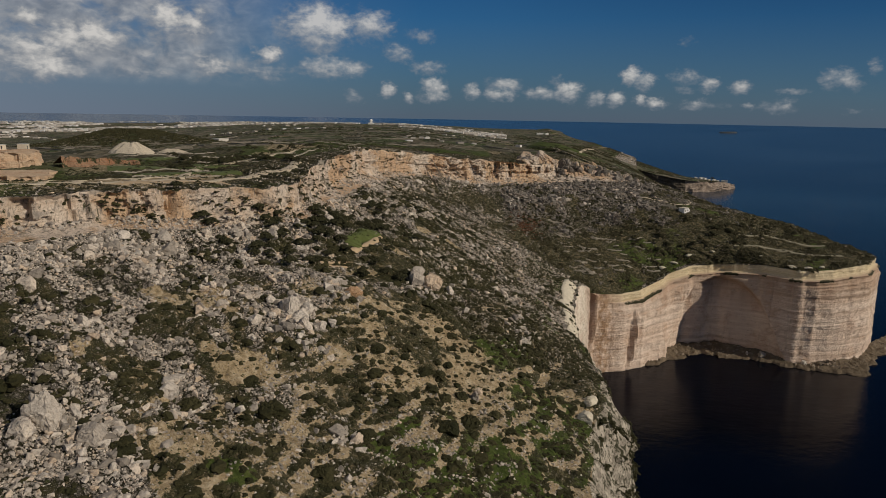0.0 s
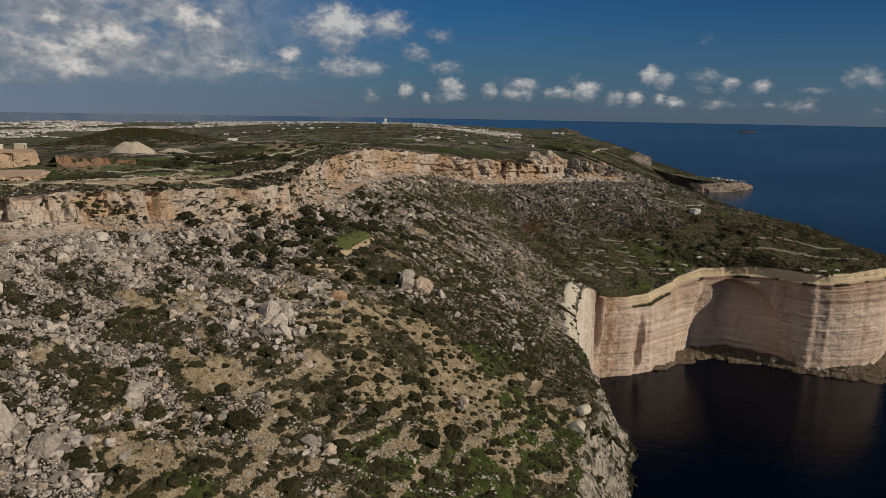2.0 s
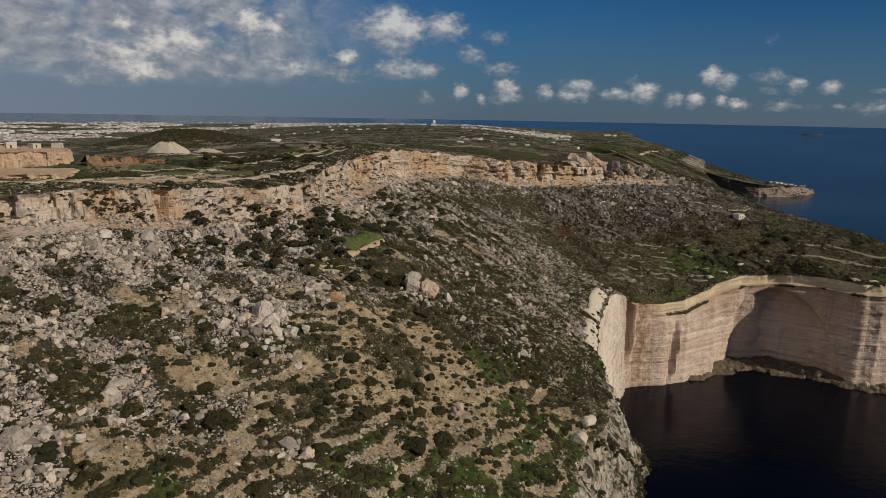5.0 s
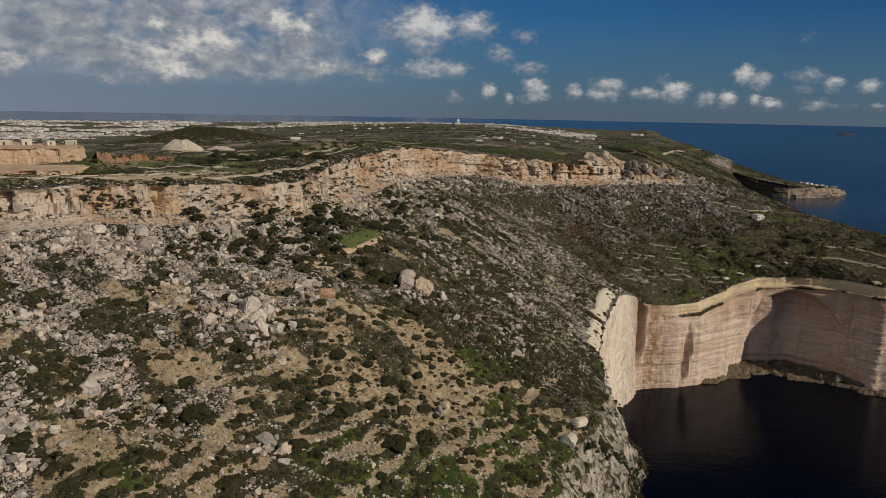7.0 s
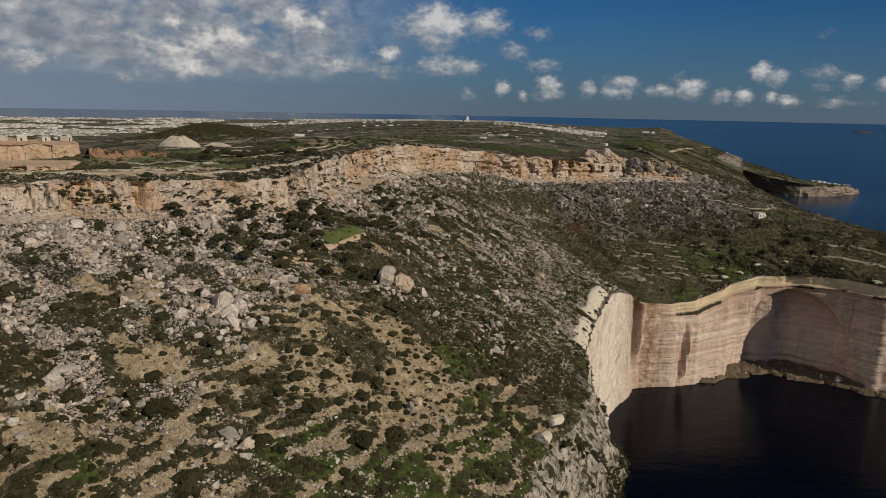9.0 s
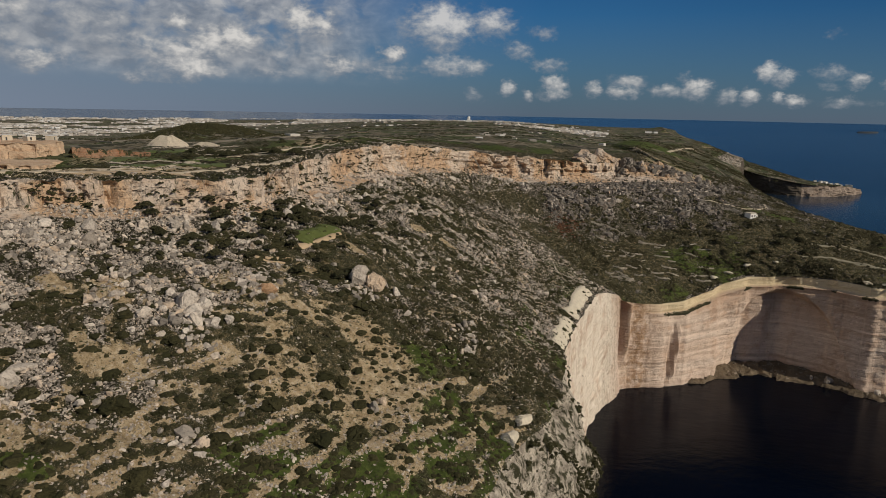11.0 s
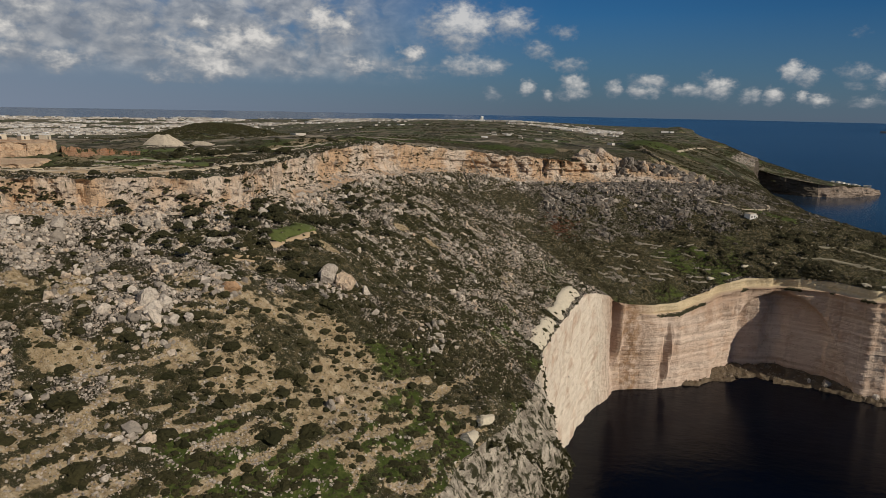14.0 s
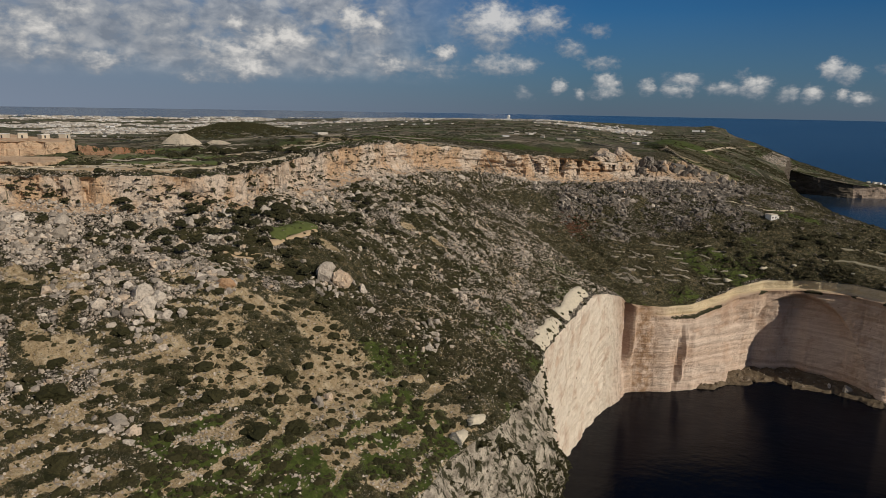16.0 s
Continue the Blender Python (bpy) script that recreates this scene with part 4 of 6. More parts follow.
# ---- sea cliff ----
def cliff_grid(rows=68):
    top = slope[:, -1]
    x, y = top[:, 0], top[:, 1]
    t = np.gradient(top[:, :2], axis=0)
    t = np.stack([np.convolve(np.pad(t[:, k], 12, mode="edge"), np.ones(25) / 25, "valid") for k in (0, 1)], -1)
    t /= np.hypot(*t.T)[:, None]
    out = np.stack([t[:, 1], -t[:, 0]], -1)
    along = np.r_[0, np.cumsum(np.hypot(*np.diff(top[:, :2], axis=0).T))]
    v = np.linspace(0, 1, rows)
    base = sea_level(x, y) - 3.0
    z = top[:, None, 2] + (base - top[:, 2])[:, None] * v[None]
    a = along[:, None] + 0 * z
    near = smooth(326, 282, y)[:, None]
    height = top[:, 2:3] - z
    bed = z - 0.42 * y[:, None] * np.clip((490 - y[:, None]) / 30, 0, 1)
    push = 0.8 * fbm(a / 16, z / 18, 4, 71) + 0.34 * fbm(a / 70, bed / 1.9, 3, 72) + 0.22 * np.round(1.4 * fbm(a / 60, bed / 7, 2, 70)) + 1.5 * fbm(a / 38, z / 60, 3, 75) + 0.35 * fbm(a / 3.5, z / 3, 3, 73)
    # a broken, weathered brow on the nearest cliff, sheer below
    push = np.round(push / 1.3) * 0.9 * near + push * (1 - 0.7 * near)
    push = push + near * (np.minimum(height, 30) * 0.46 + 3.5 * fbm(a / 14, z / 12, 4, 74))
    # cap bed, ledge and wall in the cove
    cove = (smooth(505, 520, y) * smooth(800, 700, y))[:, None]
    push = push + cove * (4.2 * smooth(6.0, 7.2, height) - 1.0 * smooth(7.4, 8.5, height) + 1.2 * smooth(11.5, 12.2, height))
    # the hollowed bay in the cove's wall
    along0 = np.interp(238, x[(y > 500) & (y < 600)], along[(y > 500) & (y < 600)])
    apart = (along - along0)[:, None] / 60
    arch = 9 + 62 * np.abs(apart) ** 2.3
    hollow = np.clip(1.15 - apart**2, 0, 1) ** 0.5 * smooth(0, 6, height - arch) * (np.abs(apart) < 1.07) * smooth(800, 700, y)[:, None]
    push = push - 10.5 * hollow
    push = push + 2.0 * v[None] * np.clip(np.abs(apart), 0, 1)
    # a leaning rib and the cleft beside it
    rib = np.interp(150, x[(y > 480) & (y < 600) & (x < 200)], along[(y > 480) & (y < 600) & (x < 200)])
    lean = along[:, None] - rib - 0.10 * (z - 30)
    push = push + 3.4 * np.exp(-((lean - 2) / 1.7) ** 2) * smooth(50, 36, z) * smooth(4, 12, z) - 1.6 * np.exp(-((lean + 1.6) / 1.2) ** 2) * smooth(54, 40, z)
    # the deep corner where the two walls of the cove meet
    corner = np.interp(9.75, S, along)
    push = push - 13.0 * np.exp(-((along[:, None] - corner - 0.05 * (z - 40)) / 3.0) ** 2) * smooth(10, 34, z) + 4.5 * np.exp(-((along[:, None] - corner - 7 - 0.05 * (z - 40)) / 3.2) ** 2) * smooth(12, 40, z)
    push = push + smooth(1500, 1750, y)[:, None] * (5.0 * fbm(a / 34, z / 14, 4, 79) + 3.0 * np.round(1.5 * fbm(a / 26, z / 40, 2, 80)))
    push = push * smooth(0, 0.012, v)[None]
    p = np.empty((*z.shape, 3))
    p[..., :2] = top[:, None, :2] + out[:, None] * push[..., None]
    p[..., 2] = z
    return p


sea_wall = cliff_grid()
weedy = smooth(330, 280, sea_wall[..., 1]) * 0.46 * smooth(0, 40, sea_wall[..., 2]) + smooth(1200, 1500, sea_wall[..., 1]) * 0.3
below = sea_wall[:, :1, 2] - sea_wall[..., 2]
in_cove = smooth(505, 518, sea_wall[..., 1]) * smooth(760, 700, sea_wall[..., 1])
capped = in_cove * smooth(7.0, 6.0, below) * smooth(0.05, 0.3, vnoise(sea_wall[..., 0] / 30, sea_wall[..., 1] / 30, 77))
weedy = weedy + in_cove * 1.1 * smooth(6.2, 7.0, below) * smooth(9.5, 8.0, below) * smooth(0.3, 0.6, vnoise(sea_wall[..., 0] / 12, sea_wall[..., 1] / 12, 78))
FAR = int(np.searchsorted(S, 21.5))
# up to this turn the cliff takes the rock darkened for shade
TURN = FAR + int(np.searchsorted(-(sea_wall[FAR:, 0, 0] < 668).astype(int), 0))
tagged(sheet("far_cliff", sea_wall[FAR - 1 : TURN + 1], M_CAPE_SHADED, True, False), "sea cliff of a low headland, its shade put into the colour", "cliff", kind="structure")
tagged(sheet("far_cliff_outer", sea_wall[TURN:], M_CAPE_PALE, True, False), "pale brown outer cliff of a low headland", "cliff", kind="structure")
tagged(sheet("sea_cliff", sea_wall[:FAR], M_SEACLIFF, True, False, np.stack([weedy, capped, smooth(330, 275, sea_wall[..., 1])], -1)[:FAR]), "sheer pale bedded limestone cliff dropping to the sea", "cliff", kind="structure")

# ---- sea ----
def sea_sheet():
    r = np.r_[0, np.geomspace(40, 4900, 60)]
    a = np.linspace(0, 2 * np.pi, 181)
    x, y = EYE[0] + r[:, None] * np.cos(a), EYE[1] + r[:, None] * np.sin(a)
    return np.stack([x, y, sea_level(x, y)], -1)


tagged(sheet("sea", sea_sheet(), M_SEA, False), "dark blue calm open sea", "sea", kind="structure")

# ---- standing places ----
from mathutils.bvhtree import BVHTree


def tree_of(*grids):
    verts, faces, n = [], [], 0
    for g in grids:
        verts.append(g.reshape(-1, 3))
        faces.append(sheet_faces(*g.shape[:2]) + n)
        n += g.shape[0] * g.shape[1]
    return BVHTree.FromPolygons(np.concatenate(verts).tolist(), np.concatenate(faces).tolist())


LAND = tree_of(slope, upland[:, :48], scarp)


def ground_z(x, y, default=0.0):
    hit = LAND.ray_cast(Vector((x, y, 400)), Vector((0, 0, -1)))
    return hit[0].z if hit[0] else default


def upland_z(x, y):
    return far_height(x, y) + 0.7 * fbm(x / 60, y / 60, 3, 41) + 0.35 * fbm(x / 9, y / 9, 2, 42) + 2.2 * fbm(x / 380, y / 380, 3, 43)


rng = np.random.default_rng(7)
cells = (slope[:-1, :-1] + slope[1:, 1:]) / 2
area = np.linalg.norm(np.cross(slope[1:, :-1] - slope[:-1, :-1], slope[:-1, 1:] - slope[:-1, :-1]), axis=-1)
cell_cover = (cover[:-1, :-1] + cover[1:, 1:]) / 2


def scatter(count, weight):
    """Places on the slope, by a weight for each of its cells: (count, 3) places and their cells."""
    w = (area * weight).ravel()
    pick = np.searchsorted(np.cumsum(w) / w.sum(), rng.random(count))
    i, j = np.unravel_index(np.minimum(pick, w.size - 1), area.shape)
    a, b = rng.random((2, count, 1))
    p = (slope[i, j] * (1 - a) + slope[i + 1, j] * a) * (1 - b) + (slope[i, j + 1] * (1 - a) + slope[i + 1, j + 1] * a) * b
    return p, i, j


def hull(points):
    bm = bmesh.new()
    for p in points:
        bm.verts.new(p)
    res = bmesh.ops.convex_hull(bm, input=bm.verts)
    drop = list({e for e in res["geom_interior"] + res["geom_unused"] if isinstance(e, bmesh.types.BMVert)})
    if drop:
        bmesh.ops.delete(bm, geom=drop, context="VERTS")
    bmesh.ops.recalc_face_normals(bm, faces=bm.faces)
    bm.verts.ensure_lookup_table()
    verts = np.array([v.co[:] for v in bm.verts])
    faces = np.array([[v.index for v in f.verts] for f in bm.faces])
    bm.free()
    return verts, faces


def boulder_shape(seed, points=18, flat=0.75):
    r = np.random.default_rng(seed)
    p = r.normal(size=(points, 3))
    p /= np.linalg.norm(p, axis=1)[:, None]
    p = np.sign(p) * np.abs(p) ** 0.72
    p *= r.uniform(0.75, 1.05, (points, 1)) * np.array([1.0, r.uniform(0.6, 0.95), flat * r.uniform(0.75, 1.1)])
    p[:, 2] += 0.25
    return hull(p)


def crag_shape(seed, cuts=16, level=3):
    """A craggy boulder: a ball cut by many planes, with splits and lumps."""
    r = np.random.default_rng(seed)
    bm = bmesh.new()
    bmesh.ops.create_icosphere(bm, subdivisions=level + 1, radius=1.0)
    bm.verts.ensure_lookup_table()
    v = np.array([q.co[:] for q in bm.verts])
    f = np.array([[q.index for q in face.verts] for face in bm.faces])
    bm.free()
    lump = 1 + 0.30 * fbm(v[:, 0] * 1.6 + seed, v[:, 1] * 1.6 + 2.3 * v[:, 2], 3, seed) + 0.12 * fbm(v[:, 0] * 5 + seed, v[:, 2] * 5 + 3 * v[:, 1], 2, seed + 5)
    v = v * lump[:, None] * 1.15
    for k in range(cuts):
        n = r.normal(size=3)
        n /= np.linalg.norm(n)
        over = np.maximum(v @ n - r.uniform(0.55, 0.95), 0)
        v = v - over[:, None] * n * r.uniform(0.85, 1.0)
    v += 0.03 * r.normal(size=v.shape)
    v[:, 2] += 0.2
    return v, f


OCTA_V = np.array([(1.1, 0, -0.4), (-1.1, 0, -0.4), (0, 1.1, -0.4), (0, -1.1, -0.4), (0, 0, 0.55)], float)
OCTA_F = np.array([(0, 2, 4), (2, 1, 4), (1, 3, 4), (3, 0, 4)])


def bush_shape(seed, clumps, size=0.34, height=0.62, rough=0.55):
    """A dome of leafy clumps, ragged at its rim."""
    r = np.random.default_rng(seed)
    a, rad = r.random(clumps) * 6.283, np.sqrt(r.random(clumps)) * 0.95
    lobes = 0.9 + 0.12 * np.sin(a * 3 + seed) + 0.06 * np.sin(a * 5 + 2 * seed)
    x, y = rad * lobes * np.cos(a), rad * lobes * np.sin(a)
    z = height * np.sqrt(np.clip(1 - rad**2, 0, 1)) * r.uniform(rough, 1.0, clumps)
    s = size * r.uniform(0.6, 1.25, clumps)
    v = OCTA_V[None] * s[:, None, None] * r.uniform(0.6, 1.3, (clumps, 5, 1))
    turn = r.random(clumps) * 6.283
    c, sn = np.cos(turn)[:, None], np.sin(turn)[:, None]
    v = np.stack([v[..., 0] * c - v[..., 1] * sn, v[..., 0] * sn + v[..., 1] * c, v[..., 2] * 0.8], -1)
    v += np.stack([x, y, z], -1)[:, None]
    f = OCTA_F[None] + 5 * np.arange(clumps)[:, None, None]
    return v.reshape(-1, 3), f.reshape(-1, 3)


def dome_shape(seed, level=2, height=0.66, lumps=0.26, jitter=0.05, clumps=0):
    """A rounded wind-cut bush: a lumpy leafy dome, open beneath, with clumps standing out of it."""
    r = np.random.default_rng(seed)
    bm = bmesh.new()
    bmesh.ops.create_icosphere(bm, subdivisions=level, radius=1.0)
    v = np.array([q.co[:] for q in bm.verts])
    f = np.array([[q.index for q in face.verts] for face in bm.faces])
    bm.free()
    lump = 1 + lumps * fbm(v[:, 0] * 1.7 + seed, v[:, 1] * 1.7 + v[:, 2], 2, seed) + 0.10 * fbm(v[:, 0] * 5 + seed, v[:, 1] * 5 + 3 * v[:, 2], 2, seed + 3)
    v = v * lump[:, None] + jitter * r.normal(size=v.shape)
    v[:, 2] *= height
    v[:, 2] = np.maximum(v[:, 2], -0.22)
    f = f[(v[f][:, :, 2] > -0.2).any(axis=1)]
    if clumps:
        cv, cf = bush_shape(seed + 7, clumps, 0.17, height * 1.02, 0.92)
        f = np.concatenate([f, cf + len(v)])
        v = np.concatenate([v, cv])
    return v, f


def strew(shapes, places, sizes, stretch=0.25, tilt=0.35, sink=0.15):
    """Many copies of a few shapes, turned and sized, as one set of arrays."""
    verts, faces, n = [], [], 0
    kind = rng.integers(0, len(shapes), len(places))
    for k, (v, f) in enumerate(shapes):
        idx = np.nonzero(kind == k)[0]
        if not len(idx):
            continue
        m = len(idx)
        a, b = rng.random(m) * 6.283, rng.normal(size=m) * tilt
        ca, sa, cb, sb = np.cos(a), np.sin(a), np.cos(b), np.sin(b)
        s = sizes[idx][:, None] * (1 + stretch * rng.uniform(-1, 1, (m, 3)))
        q = v[None] * s[:, None]
        q = np.stack([q[..., 0], q[..., 1] * cb[:, None] - q[..., 2] * sb[:, None], q[..., 1] * sb[:, None] + q[..., 2] * cb[:, None]], -1)
        q = np.stack([q[..., 0] * ca[:, None] - q[..., 1] * sa[:, None], q[..., 0] * sa[:, None] + q[..., 1] * ca[:, None], q[..., 2]], -1)
        q += places[idx][:, None] - np.array([0, 0, 1.0]) * (sink * sizes[idx])[:, None, None]
        verts.append(q.reshape(-1, 3))
        faces.append((f[None] + len(v) * np.arange(m)[:, None, None]).reshape(-1, f.shape[1]) + n)
        n += m * len(v)
    return np.concatenate(verts), np.concatenate(faces)


def stuff(name, shapes, places, sizes, mat, label, category, shade=False, **kw):
    v, f = strew(shapes, places, sizes, **kw)
    return tagged(new(name, mesh_of(name, v, f, mat, shade)), label, category, kind="stuff")


# ---- boulder fields ----
ROCKS = [boulder_shape(k, 9) for k in range(16)]
WORN = [boulder_shape(400 + k, 16, 0.8) for k in range(14)]
rx, ry = cells[..., 0], cells[..., 1]
cu = np.broadcast_to(((U[:-1] + U[1:]) / 2)[None], area.shape)
rocky = np.clip(cell_cover[..., 0], 0, 1)
open_ground = np.exp(-((((rx - 14) / 34) ** 2 + ((ry - 212) / 44) ** 2) ** 2))
clumpy = smooth(0.47, 0.58, 0.65 * vnoise(rx / 8, ry / 8, 81) + 0.35 * vnoise(rx / 3, ry / 3, 82)) * 0.95 + 0.05
ridges = bands(rx, ry, cells[..., 2])
seen = (ry > 110) & (ry < 1050)
w_rock = (0.07 + 1.6 * rocky**1.4) * clumpy * seen * np.where(ry < 330, 1.35, 1.0)
w_rock = w_rock + 0.5 * smooth(0.16, 0.04, cu) * seen * (ry < 800)
w_rock = w_rock * (1 - 0.5 * smooth(540, 600, ry)) * (1 + 1.1 * smooth(300, 350, ry) * smooth(520, 480, ry)) * (1 - 0.85 * smooth(0.93, 0.98, cu))
quiet = (1 - 0.6 * np.exp(-(((rx + 36) / 20) ** 2 + ((ry - 305) / 42) ** 2))) - 0.92 * np.clip(blots(rx, ry, SOIL) + blots(rx, ry, [(-36, 291, 5, 10)] + [(226, 636, 13, 13), (214, 655, 18, 6)]), 0, 1)
quiet = np.clip(quiet, 0.02, 1)
w_rock = w_rock + 1.2 * smooth(640, 680, ry) * smooth(800, 770, ry) * smooth(0.2, 0.08, cu)
w_rock = w_rock + 0.8 * smooth(300, 340, ry) * smooth(520, 480, ry) * smooth(0.96, 0.85, cu) * (0.4 + 0.6 * clumpy)
w_rock = w_rock * quiet * (1 - 0.8 * open_ground) * (1 + 1.2 * smooth(520, 560, ry) * smooth(0.5, 0.25, cu) * smooth(780, 720, ry)) * (1 + 1.2 * smooth(-30, -60, rx) * smooth(300, 260, ry))
place, ci, cj = scatter(47000, w_rock)
far = np.interp(place[:, 1] + 0.6 * place[:, 0], (120, 200, 290, 340, 500, 640, 900), (0.62, 0.68, 0.70, 0.78, 0.80, 0.92, 1.2))
size = far * np.minimum(0.52 * (1 - rng.random(len(place))) ** -0.40, 2.8) * rng.uniform(0.75, 1.1, len(place))
# tight piles round the larger outcrops
for cx, cy, cr, cn in ((-47, 204, 9, 110), (-8, 265, 8, 70), (-36, 229, 8, 70), (-74, 136, 9, 80), (-26, 168, 4, 20), (-92, 166, 8, 40), (-100, 212, 10, 80), (32, 268, 6, 30), (-70, 205, 9, 60)):
    q = np.c_[cx + cr * 0.6 * rng.normal(size=cn), cy + cr * 0.6 * rng.normal(size=cn)]
    place = np.concatenate([place, np.array([(a, c, ground_z(a, c)) for a, c in q])])
    size = np.concatenate([size, rng.uniform(0.7, 2.1, cn)])
# boulders from here on the far side take the shade-toned rock
dim_side = smooth(20, 70, place[:, 0] - 0.12 * (place[:, 1] - 400)) * smooth(440, 520, place[:, 1]) > rng.random(len(place)) * 0.9 + 0.05
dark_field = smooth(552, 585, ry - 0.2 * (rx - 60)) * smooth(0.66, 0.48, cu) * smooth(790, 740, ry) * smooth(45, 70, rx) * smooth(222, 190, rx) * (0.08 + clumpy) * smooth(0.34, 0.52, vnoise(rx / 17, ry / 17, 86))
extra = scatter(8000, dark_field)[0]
lichened = np.concatenate([place[dim_side], extra])
lichened_size = np.concatenate([size[dim_side], np.minimum(0.66 * (1 - rng.random(8000)) ** -0.38, 2.9)])
stuff("lichened_boulders", ROCKS, lichened, lichened_size, M_LICHEN_DIM, "lichened boulders below the far scarp, toned dark for cloud shade", "boulders")
near_rock = place[:, 1] + 0.4 * place[:, 0] < 265
pale = ~dim_side & ~near_rock
stuff("scree", ROCKS, place[pale], size[pale], M_BOULDER, "pale grey scree of angular stones below the scarp", "scree")
stuff("boulder_field", WORN, place[near_rock], size[near_rock] * 0.92, M_BOULDER, "pale grey limestone boulders strewn densely over the slope", "boulders")
place, ci, cj = scatter(15000, (0.15 + rocky * (0.4 + clumpy) + 1.4 * ridges + 0.9 * smooth(300, 330, ry) * smooth(30, 60, rx)) * seen * (ry < 500))
stuff("rubble", [boulder_shape(50 + k, 8) for k in range(6)], place, rng.uniform(0.18, 0.46, len(place)), M_BOULDER, "small limestone rubble between the boulders", "rubble")

place, ci, cj = scatter(9000, (0.12 + clumpy) * np.clip(rocky + 0.3, 0, 1) * seen * (ry < 275) * (1 - 0.7 * open_ground))
stuff("gravel", [boulder_shape(60 + k, 8) for k in range(6)], place, rng.uniform(0.25, 0.62, len(place)), M_BOULDER, "broken limestone pieces round the near boulders", "rubble")

# ---- scrub ----
w_bush = np.clip(1.25 - rocky, 0.4, 1) * np.where(ry < 300, 1.5, 1.0) * quiet * (1.12 - clumpy) * (1 - 0.8 * ridges) * (1 - 0.5 * np.exp(-(((rx - 4) / 36) ** 2 + ((ry - 215) / 32) ** 2))) * seen * (1 - 0.75 * np.clip(cell_cover[..., 2], 0, 1)) * (0.15 + 1.2 * smooth(0.38, 0.60, vnoise(rx / 9, ry / 9, 91))) * (1 - 0.93 * open_ground)
w_bush = w_bush + 0.5 * seen * (ry < 262) * (1 - clumpy) * (1 - 0.8 * open_ground) * (1 - 0.8 * ridges) * quiet
bare_strip = near_strip(rx, ry, 2.2)
karst = smooth(-30, -62, rx + 0.25 * (ry - 200)) * smooth(300, 255, ry) * smooth(145, 178, ry)
flank = smooth(0, 25, rx - 0.1 * (ry - 280)) * smooth(245, 275, ry) * smooth(480, 450, ry)
bare_ground = np.exp(-((((rx + 4) / 33) ** 2 + ((ry - 227) / 28) ** 2) ** 2))
w_bush = w_bush * (1 - 0.5 * flank) * (1 - 0.72 * bare_ground) * (1 - 0.95 * bare_strip) * (1 - 0.55 * karst)
w_bush = w_bush * (1 - 0.7 * smooth(545, 580, ry) * smooth(0.62, 0.45, cu) * smooth(780, 720, ry)) * (1 + 0.3 * smooth(500, 560, ry) * smooth(0.35, 0.55, cu))
place, ci, cj = scatter(15000, w_bush)
far = np.interp(place[:, 1] + 0.6 * place[:, 0], (120, 260, 340, 480, 560, 900), (0.66, 0.70, 0.76, 0.82, 0.9, 1.4))
size = far * np.minimum(1.15 * (1 - rng.random(len(place))) ** -0.26, 3.2)
inner = place[:, 1] + 0.2 * place[:, 0] < 470
stuff("scrub", [dome_shape(k, 2, 0.56, 0.38, 0.07, 5) for k in range(12)], place[inner], size[inner], M_BUSH, "dark green garrigue scrub between the rocks", "scrub", tilt=0.1)
stuff("olive_scrub", [bush_shape(10 + k, 5, 0.6, 0.5) for k in range(8)], place[~inner], size[~inner] * 0.9, M_BROOM, "brown-green scrub over the slope above the cove", "scrub", tilt=0.1)
place, ci, cj = scatter(10500, (0.45 + 0.25 * open_ground + 0.5 * smooth(300, 330, ry) * smooth(20, 50, rx)) * np.clip(1.1 - rocky, 0.1, 1) * seen * (ry < 460) * (1 - 0.7 * ridges) * (1 - 0.5 * bare_ground) * (1 - 0.5 * flank) * (1 - 0.9 * bare_strip))
stuff("low_scrub", [bush_shape(20 + k, 3, 0.7) for k in range(6)], place, rng.uniform(0.25, 0.62, len(place)), M_HERB, "low olive-green tufts of thyme and grass", "herbs", tilt=0.1)


place = scatter(11000, (0.15 + vnoise(rx / 5, ry / 5, 84)) * flank * (cu < 0.95))[0]
stuff("slope_stones", [boulder_shape(70 + k, 8) for k in range(6)], place, np.minimum(0.24 * (1 - rng.random(len(place))) ** -0.4, 0.9), M_BOULDER, "small pale stones strewn over the ridge's flank", "stones")
place = scatter(3500, (0.2 + vnoise(rx / 7, ry / 7, 85)) * flank * (cu < 0.97))[0]
stuff("flank_scrub", [bush_shape(200 + k, 6, 0.5, 0.5) for k in range(6)], place, rng.uniform(0.4, 1.2, len(place)), M_BROOM, "brown-green low scrub over the ridge's flank", "scrub", tilt=0.1)


# ---- single bushes on the near slope ----
def bush_thing(seed, clumps=80):
    root = new("bush")
    v, f = dome_shape(seed + 30, 3, 0.60, 0.30, 0.05, clumps)
    leaves = new("foliage", mesh_of("foliage", v, f, M_BUSH))
    leaves.parent = root
    sv, sf = [], []
    for k in range(5):
        a = 1.26 * k + seed
        base = np.array([0.08 * math.cos(a), 0.08 * math.sin(a), -0.25])
        tip = np.array([0.45 * math.cos(a), 0.45 * math.sin(a), 0.3])
        ring = np.array([(0.045, 0, 0), (-0.022, 0.04, 0), (-0.022, -0.04, 0)])
        sf += [(6 * k + i, 6 * k + (i + 1) % 3, 6 * k + 3 + (i + 1) % 3, 6 * k + 3 + i) for i in range(3)]
        sv += [*(ring + base), *(ring * 0.6 + tip)]
    stems = new("stem", mesh_of("stem", np.array(sv), np.array(sf), M_BARK))
    stems.parent = root
    return tagged(root, "rounded dark green lentisk bush on tan soil", "bush", "bushes on the near slope")


